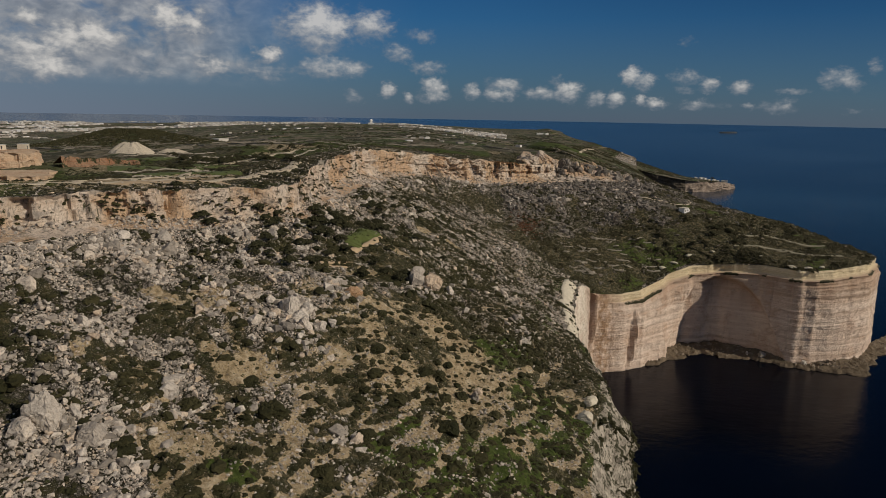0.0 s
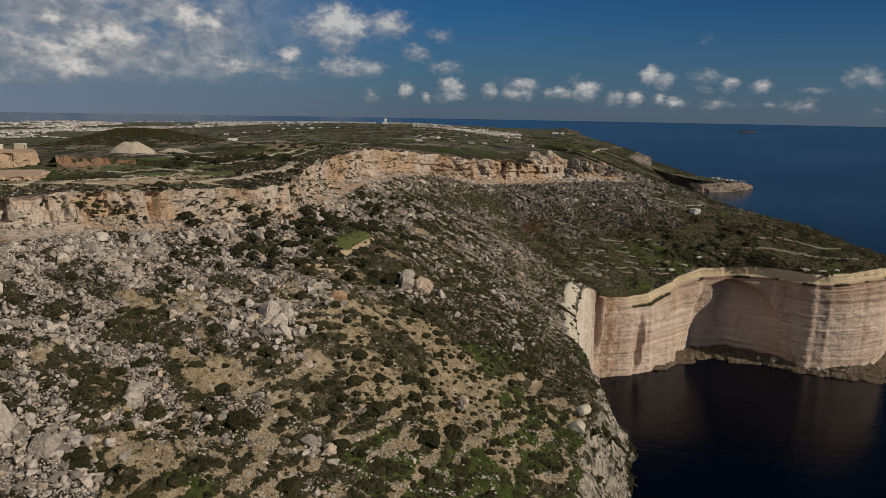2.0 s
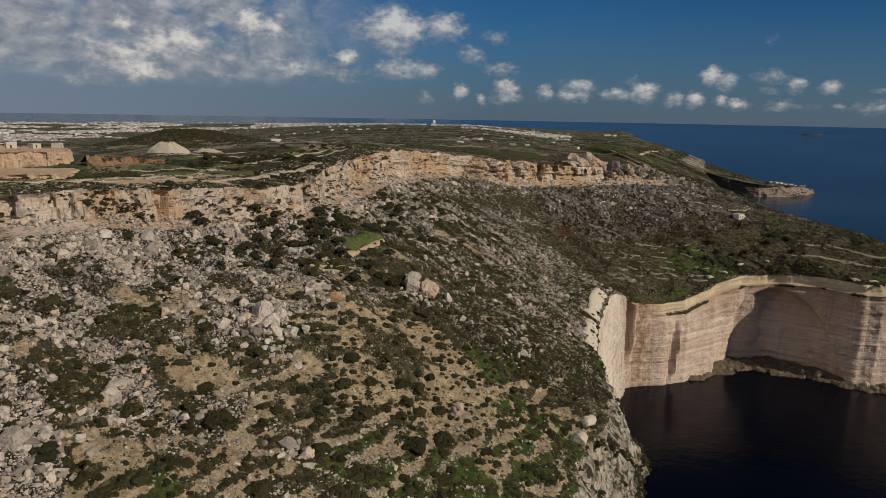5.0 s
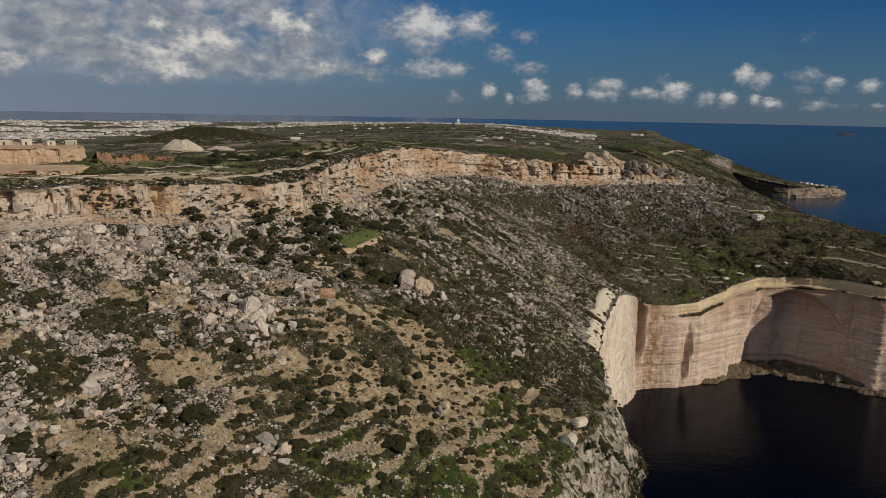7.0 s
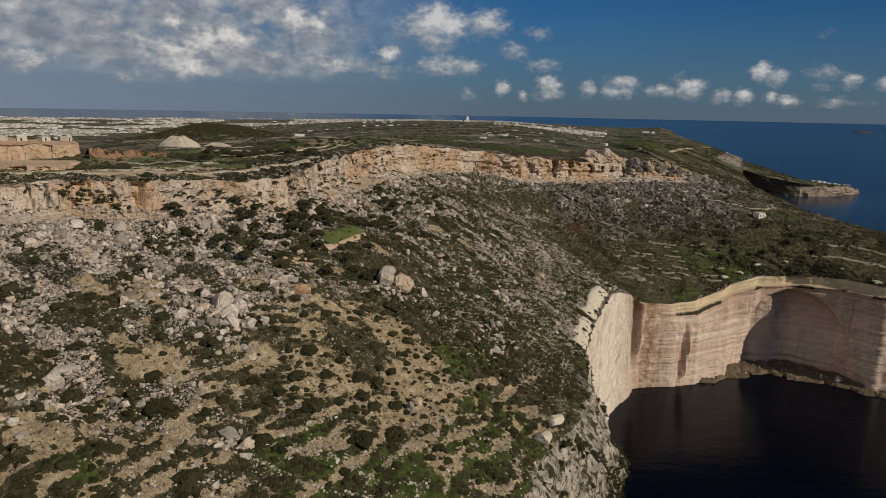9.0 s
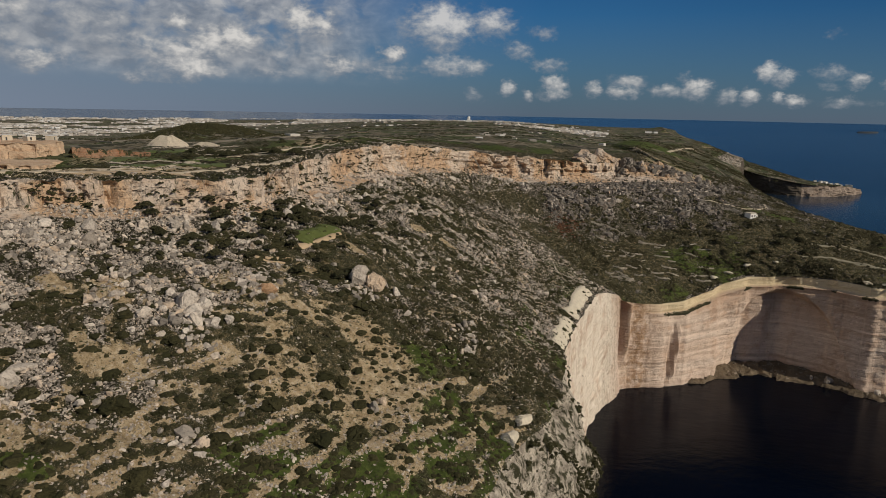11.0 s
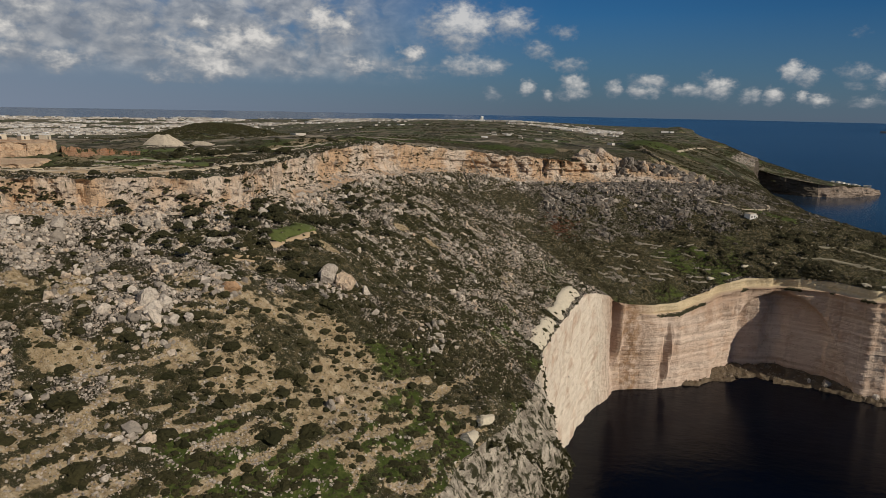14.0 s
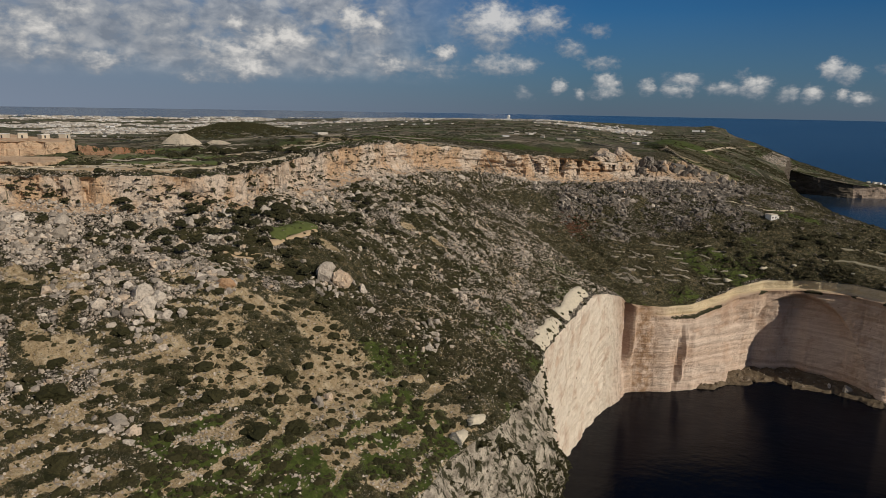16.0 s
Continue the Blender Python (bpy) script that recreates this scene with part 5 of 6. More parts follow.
BUSHES = [bush_thing(k) for k in range(4)]
BIG = [(1.9, 187.7, 4.1), (9.2, 199.8, 4.0), (-21.6, 209.8, 3.0), (-12.2, 219.2, 2.7), (-5.7, 213.6, 2.8), (-1.0, 215.8, 3.1), (-3.4, 207.4, 2.9), (0.9, 205.6, 2.7), (-13.6, 192.6, 3.8), (-14.4, 206.0, 2.6), (-21.2, 198.6, 3.0), (27.0, 217.6, 2.6), (7.1, 210.6, 2.6), (-1.9, 222.1, 2.1), (-5.4, 229.0, 2.2), (11.5, 240.0, 2.1), (21.4, 260.4, 3.2)]
BIG += [(3.1, 241.8, 2.5), (-9.3, 233.4, 1.8), (-14.2, 238.0, 2.3), (1.9, 245.0, 2.1), (15.6, 231.1, 2.0), (30.4, 240.6, 1.9), (-70.3, 135.3, 4.0), (-45.8, 165.9, 4.1), (-63.7, 157.7, 3.1), (-53.5, 175.6, 3.0), (-73.1, 172.7, 2.3), (-28.7, 149.7, 3.2), (-13.1, 160.8, 2.9), (-21.0, 172.9, 2.9), (-46.5, 194.2, 2.8), (-61.8, 195.7, 2.9)]
taken = []
for bx, by, br in BIG:
    taken.append((bx, by, br))
near_soil = (open_ground + 0.3 * np.exp(-(((rx - 4) / 42) ** 2 + ((ry - 215) / 38) ** 2))) * (1.1 - 0.8 * np.clip(ridges, 0, 1)) * (cu < 0.93)
near_soil = near_soil + 0.25 * np.exp(-(((rx + 45) / 35) ** 2 + ((ry - 165) / 30) ** 2))
for p in scatter(2600, near_soil)[0]:
    r = 0.8 + 1.5 * rng.random() ** 1.6
    if len(taken) < 290 and near_strip(p[0], p[1], 2.0) < 0.3 and all((p[0] - a) ** 2 + (p[1] - b) ** 2 > (0.88 * (r + c)) ** 2 for a, b, c in taken):
        taken.append((p[0], p[1], r))
for n, (bx, by, br) in enumerate(taken):
    m = pose(bx, by, ground_z(bx, by) - 0.12 * br, 0, 0, 77 * n) @ Matrix.Diagonal((br, br * rng.uniform(0.8, 1.1), br * rng.uniform(0.75, 0.95), 1))
    if n < len(BUSHES):
        BUSHES[n].matrix_basis = m
    else:
        proto = BUSHES[n % len(BUSHES)]
        made = copy_thing(proto, m)
        made.matrix_basis = m


# ---- single boulders ----
def crag(name, seed, x, y, size, label, mat=None, squash=1.0, turn=0.0, cuts=7, lift=0.0):
    v, f = crag_shape(seed, 9 + cuts, 2 if size < 3 else 3)
    ob = new(name, mesh_of(name, v, f, mat or M_BOULDER))
    ob.matrix_basis = pose(x, y, ground_z(x, y) + lift, 0, 0, turn) @ Matrix.Diagonal((size, size * 0.85, size * squash, 1))
    return tagged(ob, label, "boulder", "large boulders")


crag("boulder", 1, -11.0, 267, 4.2, "large pale rounded limestone boulder beside its twin", None, 1.25, 20)
crag("boulder", 2, -3.2, 269, 4.0, "large pale rounded limestone boulder with a shaded cleft", None, 1.35, 70)
crag("boulder", 3, 3.2, 272, 2.2, "grey limestone outcrop beside two large boulders", None, 0.9, 120)
for n, (ox, oy, os_, oq) in enumerate(((-49, 208, 4.0, 1.3), (-45, 206, 3.2, 1.1), (-43, 203, 2.4, 1.0), (-48, 200, 2.6, 0.8), (-53, 204, 2.2, 0.9), (-39, 206, 2.2, 0.9), (-44, 210, 2.8, 1.1), (-36, 211, 2.0, 1.0), (-56, 211, 2.0, 0.8))):
    crag("outcrop", 4 + 31 * n, ox, oy, os_, "craggy limestone outcrop of piled pale blocks", None, oq, 50 * n, 12)
crag("boulder", 7, -58, 199, 2.9, "pale flat-topped limestone boulder among scrub", None, 0.85, 35)
crag("boulder", 8, -31, 229, 3.0, "orange-faced limestone block among grey rocks", M_ORANGE, 1.0, 15, 5)
crag("boulder", 9, -28, 169, 2.6, "pair of pale blocks lying together in the scrub", None, 0.85, 0, 5)
crag("boulder", 10, -22.5, 168, 2.0, "pale upright block beside a pair of boulders", None, 1.0, 80, 5)
crag("boulder", 11, -94, 168, 2.1, "single pale boulder standing clear of the scrub", None, 1.0, 0, 5)
crag("boulder", 12, -68, 158, 2.4, "leaning pale limestone slab", None, 1.3, 25, 4)
crag("boulder", 13, -84.5, 134, 3.6, "tall weathered limestone block with a cream side", None, 1.5, 40, 6)
crag("boulder", 19, -70.5, 163, 3.0, "long pale slab of limestone lying on scrub", None, 0.45, 60, 5)
crag("boulder", 14, -76, 134.5, 3.4, "large pale limestone block with a flat face", None, 0.9, 100, 5)
crag("boulder", 15, -88, 130, 3.0, "craggy grey block at the edge of the rocks", None, 1.0, 200, 7)
crag("boulder", 16, 11.8, 211, 1.8, "upright grey stone beside a bush", None, 1.5, 0, 5)
crag("boulder", 17, 34, 262, 1.8, "pale boulder on the open slope", None, 0.9, 0, 5)
crag("boulder", 18, 13, 215, 1.3, "small upright grey stone on tan soil", None, 1.6, 0, 4)
KNOB = [(81, 700, 9, 0.5), (92, 710, 12, 0.72), (102, 718, 12, 0.85), (111, 727, 11, 0.72), (119, 736, 9, 0.6), (90, 719, 11, 0.8), (100, 712, 8, 0.6), (108, 719, 8, 0.65)]
for n, (px, py, ps, pq) in enumerate(KNOB):
    crag("outcrop", 40 + n, px, py, ps, "weathered orange limestone knoll on the plateau", M_SCARP, pq, 40 * n, 14)
for n in range(84):
    t = rng.random()
    px, py = np.interp(t, (0, 0.35, 0.75, 1), (112, 148, 192, 214)) + 6 * rng.normal(), np.interp(t, (0, 0.35, 0.75, 1), (716, 740, 738, 770)) + 9 * rng.normal()
    crag("crag", 60 + n, px, py, rng.uniform(2.6, 6.6) * (1 - 0.3 * t), "jagged grey limestone crag at the scarp's broken end", M_LICHEN_DIM if n % 4 else M_SCARP, rng.uniform(0.8, 1.25), 360 * rng.random(), 14)
# blocks fallen from the scarp and crags breaking its brow
edge_line, foot_line = upland[:, 0], slope[:, 0]
near_scarp = np.nonzero((foot_line[:, 1] > 190) & (foot_line[:, 1] < 720))[0]
for n in range(90):
    i = near_scarp[int(rng.integers(len(near_scarp)))]
    t = rng.uniform(1.05, 2.4)
    bx, by = edge_line[i, :2] + (foot_line[i, :2] - edge_line[i, :2]) * t + rng.normal(size=2) * 2.5
    crag("fallen_block", 100 + n % 12, bx, by, rng.uniform(1.2, 2.8), "angular block fallen from the scarp", M_BOULDER, rng.uniform(0.7, 1.2), 360 * rng.random(), 5)

# ---- trees and shrubs on plateau and slope ----
def tree_thing(seed):
    root = new("tree")
    v, f = bush_shape(300 + seed, 120, 0.20, 0.85)
    v[:, 2] += 0.35
    crown = new("crown", mesh_of("crown", v, f, M_TREE))
    crown.parent = root
    sv, sf = [], []
    for k, (dx, dy, z0, z1, r0) in enumerate([(0, 0, -0.2, 0.5, 0.07), (0.35, 0.1, 0.25, 0.75, 0.04), (-0.25, 0.3, 0.25, 0.8, 0.04), (-0.1, -0.35, 0.25, 0.75, 0.04)]):
        for z, r, s in ((z0, r0, 0.0), (z1, r0 * 0.6, 1.0)):
            sv += [(dx * s + r * math.cos(1.047 * i), dy * s + r * math.sin(1.047 * i), z) for i in range(6)]
        sf += [(12 * k + i, 12 * k + (i + 1) % 6, 12 * k + 6 + (i + 1) % 6, 12 * k + 6 + i) for i in range(6)]
    trunk = new("trunk", mesh_of("trunk", np.array(sv), np.array(sf), M_BARK))
    trunk.parent = root
    return tagged(root, "dark spreading carob tree", "tree", "carob trees")


TREES = [tree_thing(k) for k in range(3)]
spots = []
for cx, cy, sx, sy, n in ((-130, 470, 26, 40, 26), (-150, 400, 20, 12, 10), (255, 600, 22, 14, 12), (300, 625, 16, 8, 8), (225, 600, 16, 14, 6), (-48, 287, 8, 13, 26), (-30, 345, 10, 22, 30), (-42, 302, 10, 14, 26), (-38, 262, 9, 6, 12), (-92, 252, 6, 4, 6), (-66, 246, 8, 6, 10), (200, 575, 16, 8, 5), (-20, 440, 12, 25, 10), (-60, 265, 8, 6, 8), (-142, 367, 3, 6, 9), (-130, 392, 5, 7, 9), (-119, 418, 6, 5, 8), (-102, 407, 7, 4, 9), (-40, 375, 5, 14, 14), (-70, 274, 5, 5, 9)):
    for k in range(n):
        spot = (cx + sx * rng.normal(), cy + sy * rng.normal(), rng.uniform(1.8, 3.4))
        if (spot[0] + 35) ** 2 / 64 + (spot[1] - 290) ** 2 / 250 > 1:
            spots.append(spot)
for n, (tx, ty, ts) in enumerate(spots):
    m = pose(tx, ty, ground_z(tx, ty, 150) - 0.1, 0, 0, 50 * n) @ Matrix.Diagonal((ts, ts, ts * rng.uniform(0.8, 1.05), 1))
    made = TREES[n] if n < 3 else copy_thing(TREES[n % 3], m)
    made.matrix_basis = m

# far shrubs and hedges over the upland
az, rr = np.radians(rng.uniform(-52, 11, 15000)), 330 + 3300 * rng.random(15000) ** 1.7
fx, fy = EYE[0] + rr * np.sin(az), EYE[1] + rr * np.cos(az)
keep = (0.5 * np.exp(-(((fx + 395) / 140) ** 2 + ((fy - 840) / 90) ** 2)) + vnoise(fx / 130, fy / 130, 95) + 0.25 * vnoise(fx / 30, fy / 30, 96) > 0.68)
fx, fy, rr = fx[keep], fy[keep], rr[keep]
fz = np.array([ground_z(a, b, np.nan) for a, b in zip(fx, fy)])
ok = ~np.isnan(fz) & (fz > 120)
stuff("upland_shrubs", [bush_shape(60 + k, 6, 0.6, 0.55) for k in range(5)], np.stack([fx, fy, fz], -1)[ok], (np.clip(rr / 650, 0.9, 3.4) * rng.uniform(0.7, 1.5, len(rr)))[ok], M_TREE, "dark shrubs and trees dotted over far fields", "shrubs", tilt=0.05)

# scrub along the plateau's edge, on the scarp's ledges and over the wooded hill
def upland_places(count, i_of, reach):
    out = []
    for i in i_of[rng.integers(0, len(i_of), count)]:
        d = reach * rng.random() ** 1.4
        e, n = edge_line[i], inland_s[i] - edge_line[i]
        n = n[:2] / np.hypot(*n[:2])
        x, y = e[:2] + n * d + rng.normal(size=2) * 1.5
        out.append((x, y, ground_z(x, y, np.nan)))
    out = np.array(out)
    return out[~np.isnan(out[:, 2])]


brow = np.nonzero((edge_line[:, 1] > 150) & (edge_line[:, 1] < 1000))[0]
place = upland_places(4200, brow, 200)
clear = np.array([min(abs((x + 163) * 0.73 - (y - 242) * 0.68), 30) > 5 for x, y, _ in place])
place = place[clear & (vnoise(place[:, 0] / 12, place[:, 1] / 12, 97) > 0.45)]
stuff("brow_scrub", [bush_shape(80 + k, 10, 0.42) for k in range(5)], place, rng.uniform(0.5, 1.5, len(place)), M_BUSH, "low dark scrub along the plateau's edge", "scrub", tilt=0.1)
place = upland_places(1600, brow, 45)
stuff("brow_rubble", [boulder_shape(50 + k, 8) for k in range(6)], place, rng.uniform(0.3, 0.9, len(place)), M_BOULDER, "loose stones along the plateau's edge", "rubble")
rows_ = np.nonzero((scarp[:, 0, 1] > 150) & (scarp[:, 0, 1] < 800))[0]
place = scarp[rng.choice(rows_, 1500), rng.integers(4, 40, 1500)]
place = place[vnoise(place[:, 0] / 10, place[:, 1] / 10 + place[:, 2] / 6, 98) > 0.5]
stuff("scarp_scrub", [bush_shape(90 + k, 10, 0.42) for k in range(5)], place, rng.uniform(0.5, 1.7, len(place)), M_BUSH, "dark scrub rooted on the scarp's ledges", "scrub", tilt=0.3)
place = scarp[rng.choice(rows_, 4200), rng.integers(30, 40, 4200)] + rng.normal(size=(4200, 3)) * np.array((1.0, 1.0, 0.1))
place = place[vnoise(place[:, 0] / 9, place[:, 1] / 9, 88) > 0.36]
stuff("scarp_talus", ROCKS, place, rng.uniform(0.35, 1.5, len(place)) * rng.uniform(0.5, 1.0, len(place)), M_BOULDER, "broken grey blocks banked against the scarp's foot", "talus")
hx, hy = -400 + 58 * rng.normal(size=2000), 840 + 38 * rng.normal(size=2000)
hz = np.array([ground_z(a, b, np.nan) for a, b in zip(hx, hy)])
hz = np.where(np.isnan(hz), upland_z(hx, hy), hz)
stuff("hill_wood", [bush_shape(70 + k, 8, 0.5, 0.45) for k in range(5)], np.stack([hx, hy, hz], -1), rng.uniform(1.6, 4.2, 2000), M_BUSH, "dark evergreen wood on a low hill", "wood", tilt=0.05)
# bushes clinging to the nearest cliff
near_wall = np.nonzero((sea_wall[:, 0, 1] > 120) & (sea_wall[:, 0, 1] < 320))[0]
place = sea_wall[rng.choice(near_wall, 4200), rng.integers(1, 40, 4200)]
place = place[vnoise((place[:, 1] + 0.9 * place[:, 2]) / 5, (place[:, 2] - 0.9 * place[:, 1]) / 24, 99) + 0.3 * vnoise(place[:, 1] / 2, place[:, 2] / 2, 87) > 0.72]
stuff("cliff_scrub", [bush_shape(95 + k, 10, 0.42) for k in range(5)], place, rng.uniform(0.5, 1.9, len(place)), M_BUSH, "dark scrub clinging to the broken cliff face", "scrub", tilt=0.4)

place, ci, cj = scatter(3600, (ry > 950) & (ry < 2500) & (vnoise(rx / 70, ry / 70, 94) > 0.45))
stuff("far_scrub", [bush_shape(85 + k, 5, 0.6, 0.45) for k in range(5)], place, rng.uniform(1.0, 3.6, len(place)), M_BUSH, "scrub and hedges on the far coastal slopes", "scrub", tilt=0.05)

place, ci, cj = scatter(2600, (cu > 0.55) * (cu < 0.985) * (ry > 150) * (ry < 400) * smooth(0.3, 0.55, vnoise(rx / 6, ry / 6, 93)) * (1 - 0.8 * ridges) * (1 - 0.8 * open_ground))
stuff("brink_scrub", [bush_shape(120 + k, 7, 0.48, 0.5) for k in range(6)], place, rng.uniform(0.6, 1.5, len(place)), M_BROOM, "brown-green low scrub along the cliff's brink", "scrub", tilt=0.1)

# broken pale rock over the far promontory
place = scatter(900, (ry > 1560) & (ry < 1800) & (vnoise(rx / 22, ry / 22, 83) > 0.42))[0]
stuff("promontory_rocks", ROCKS, place, rng.uniform(1.0, 3.0, len(place)), M_BOULDER, "pale broken rock over a far promontory", "rocks")

# a patch of red-brown scrub on the slope above the cove
place = np.array([(72 + 7 * a, 572 + 9 * c, ground_z(72 + 7 * a, 572 + 9 * c)) for a, c in rng.normal(size=(130, 2))])
stuff("russet_scrub", [bush_shape(150 + k, 9, 0.45) for k in range(4)], place, rng.uniform(0.9, 1.8, len(place)), M_RUSSET, "red-brown dying scrub among grey boulders", "scrub", tilt=0.1)
# stones heaped along the risers of the old terraces
place, ci, cj = scatter(2600, 0.7 * bare_strip + (ry < 262) * np.clip(ridges, 0, 1) ** 2 * smooth(0.4, 0.6, vnoise(rx / 15, ry / 15, 92)))
stuff("riser_stones", ROCKS, place, rng.uniform(0.3, 0.95, len(place)) * rng.uniform(0.6, 1.0, len(place)), M_BOULDER, "pale stones along the risers of old terraces", "stones")

# grass standing over the small field and its edges
place = np.array([(-36 + 4 * c + 4 * a, 290.5 + 11 * a, ground_z(-36 + 4 * c + 4 * a, 290.5 + 11 * a) + 0.2) for a, c in rng.uniform(-1.15, 1.15, (420, 2)) if a * a + c * c < 1.3])
stuff("field_grass", [bush_shape(170 + k, 3, 0.6, 0.3) for k in range(4)], place, rng.uniform(0.3, 0.75, len(place)), M_GRASS, "bright green grass of a small terrace field", "grass", tilt=0.1)

# scrub dotted over the long slope below the far plateau
high = scarp[LAST + 1 :, 1:-1].reshape(-1, 3)
high = high[(high[:, 1] < 2600) & (vnoise(high[:, 0] / 45, high[:, 1] / 45, 89) + 0.4 * vnoise(high[:, 0] / 11, high[:, 1] / 11, 90) > 0.68)]
place = high[rng.integers(0, len(high), 2200)] + rng.normal(size=(2200, 3)) * np.array((3.0, 4.0, 0.0))
place[:, 2] = [ground_z(x, y, z) for x, y, z in place]
stuff("upper_scrub", [bush_shape(180 + k, 6, 0.55, 0.5) for k in range(5)], place, rng.uniform(1.0, 2.8, len(place)), M_BUSH, "dark scrub dotted over the far slope", "scrub", tilt=0.05)

# ---- tracks, quarry, walls ----
def ribbon(name, pts, width, mat, label, lift=0.18, category="track"):
    """A track laid on the ground along a line, with thick edges."""
    t = np.linspace(0, len(pts) - 1, 14 * len(pts))
    c = curve([(*p, 0) for p in pts], t)[:, :2]
    d = np.gradient(c, axis=0)
    d /= np.hypot(*d.T)[:, None]
    side = np.stack([-d[:, 1], d[:, 0]], -1)
    w = width * (1 + (0.6 if category == "field" else 0.25) * fbm(t * (4.0 if category == "field" else 1.7), t * 0 + width, 3, 5)) / 2
    rows = []
    for off, dz in ((-1.15, -0.6), (-1, 0), (-0.35, 0.06), (0.35, 0.06), (1, 0), (1.15, -0.6)):
        q = c + side * (w * off)[:, None]
        z = np.array([ground_z(*p) for p in q])
        level = np.convolve(np.pad(z, 5, mode="edge"), np.ones(11) / 11, "valid")
        rows.append(np.stack([q[:, 0], q[:, 1], np.maximum(level + lift, z + 0.1) + dz], -1))
    return tagged(sheet(name, np.stack(rows, 1), mat, True), label, category, kind="structure")


ribbon("track_main", [(-200, 205), (-163, 242), (-149, 256), (-136, 271), (-121, 286), (-104, 300), (-96, 320), (-91, 342), (-85, 362), (-88, 400)], 6.5, M_TRACK, "pale dusty track along the plateau's edge")
ribbon("track_spur", [(-133, 281), (-131, 296), (-124, 310), (-128, 340), (-133, 367), (-119, 431), (-100, 480)], 4.5, M_TRACK, "pale gravel side track between fields")
ribbon("track_yard", [(-135, 268), (-122, 279), (-108, 288), (-98, 297)], 12, M_SOIL, "wide bare tan turning place by the track")
ribbon("track_lower", [(-165, 262), (-151, 285), (-133, 292)], 3.0, M_TRACK, "narrow dusty path joining the track")
ribbon("field_path", [(196, 665), (215, 662), (231, 657), (257, 692), (262, 715)], 2.2, M_TRACK, "pale footpath to a small stone house")
ribbon("far_track", [(236, 1180), (272, 1330), (310, 1480), (345, 1575)], 5.0, M_TRACK, "pale farm track across far green fields", 0.6)
ribbon("terrace_path", [(255, 577), (285, 578), (315, 568), (345, 566)], 3.4, M_PATH, "grey unpaved path over the headland")
ribbon("terrace_path_far", [(268, 600), (300, 603), (330, 592), (356, 600)], 2.6, M_PATH, "grey unpaved path on the terraces")

ribbon("field_green", [(-176, 350), (-150, 363), (-116, 380)], 17, M_GRASS, "bright green field on the plateau", 0.25, "field")
ribbon("field_green_near", [(-152, 316), (-130, 329), (-104, 346)], 13, M_GRASS, "green field beside the track", 0.25, "field")
ribbon("field_green_far", [(-195, 404), (-182, 414), (-168, 424)], 14, M_GRASS, "green field near the scarp's brow", 0.25, "field")
ribbon("green_field", [(-40.5, 280), (-36, 290), (-32, 301)], 6.5, M_GRASS, "small bright green terrace field among the rocks", 0.5, "field")
ribbon("straw_strip", [(-48, 255), (-43, 257.5), (-38, 260)], 0.9, M_SOIL, "narrow strip of dry yellow stubble among scrub", 0.5)
ribbon("straw_strip", [(-45.5, 258.5), (-41, 261), (-36.5, 263.5)], 0.9, M_SOIL, "narrow strip of dry yellow stubble among scrub", 0.5)
ribbon("field_margin", [(-38.5, 275), (-33, 285), (-28, 297)], 2.2, M_SOIL, "bare tan margin of a small field", 0.5, "field")

ribbon("rim_rock", [(68.5, 333), (69.5, 345), (71.5, 360), (73.5, 378)], 4.8, M_PALE, "smooth bare cream rock along the spur's rim", 1.0, "field")
ribbon("rim_rock_upper", [(74.5, 386), (77.0, 400), (80.0, 414), (84.5, 429)], 5.6, M_PALE, "smooth bare cream rock on the spur's crest", 1.0, "field")


def quarry(name, line, foot, brow, middle, label):
    """A tier of cut ground: a rough sheer face with a flat top behind it."""
    t = np.linspace(0, len(line) - 1, 220)
    c = curve([(*p, 0) for p in line], t)[:, :2]
    d = np.gradient(c, axis=0)
    d /= np.hypot(*d.T)[:, None]
    out = np.stack([d[:, 1], -d[:, 0]], -1)
    top = brow + 0.7 * fbm(t * 2.5, t * 0, 3, 102)
    rows = []
    for v in np.linspace(0, 1, 24):
        z = foot + (top - foot) * v
        push = 1.8 * fbm(t * 3.2, z / 6, 4, 101) + 2.4 * (lattice(np.floor(t * 3.1), np.floor(z / 4), 104) - 0.5) - 1.2 * v
        rows.append(np.c_[c + out * push[:, None], z])
    for k in (0.03, 0.10, 0.30, 0.65, 1.0):
        rows.append(np.c_[c + (np.array(middle) - c) * k, top + 0.5 * fbm(t * 4, t * 0 + 9 * k, 3, 103)])
    return tagged(sheet(name, np.stack(rows, 1), M_QUARRY, True, False), label, "quarry", kind="structure")


def red_bank():
    """A low broken bank of reddish soil and rock beyond the quarry."""
    line = [(-199, 350), (-192, 358), (-187, 363), (-182, 370), (-178, 376), (-172, 380)]
    t = np.linspace(0, 5, 120)
    c = curve([(*p, 0) for p in line], t)[:, :2]
    d = np.gradient(c, axis=0)
    d /= np.hypot(*d.T)[:, None]
    out = np.stack([d[:, 1], -d[:, 0]], -1)
    rows = []
    for v in np.linspace(0, 1, 12):
        push = 1.2 * fbm(t * 3, t * 0 + v * 2, 3, 105) - 3.5 * v
        rows.append(np.c_[c + out * push[:, None], 167.5 + (6.6 - 0.7 * t + 1.1 * fbm(t * 3, t * 0, 3, 106)) * v])
    rows.append(np.c_[c - out * 14, 170.5 + 0 * t])
    tagged(sheet("red_bank", np.stack(rows, 1), M_RED, True, False), "low broken bank of red soil and rock", "bank", kind="structure")


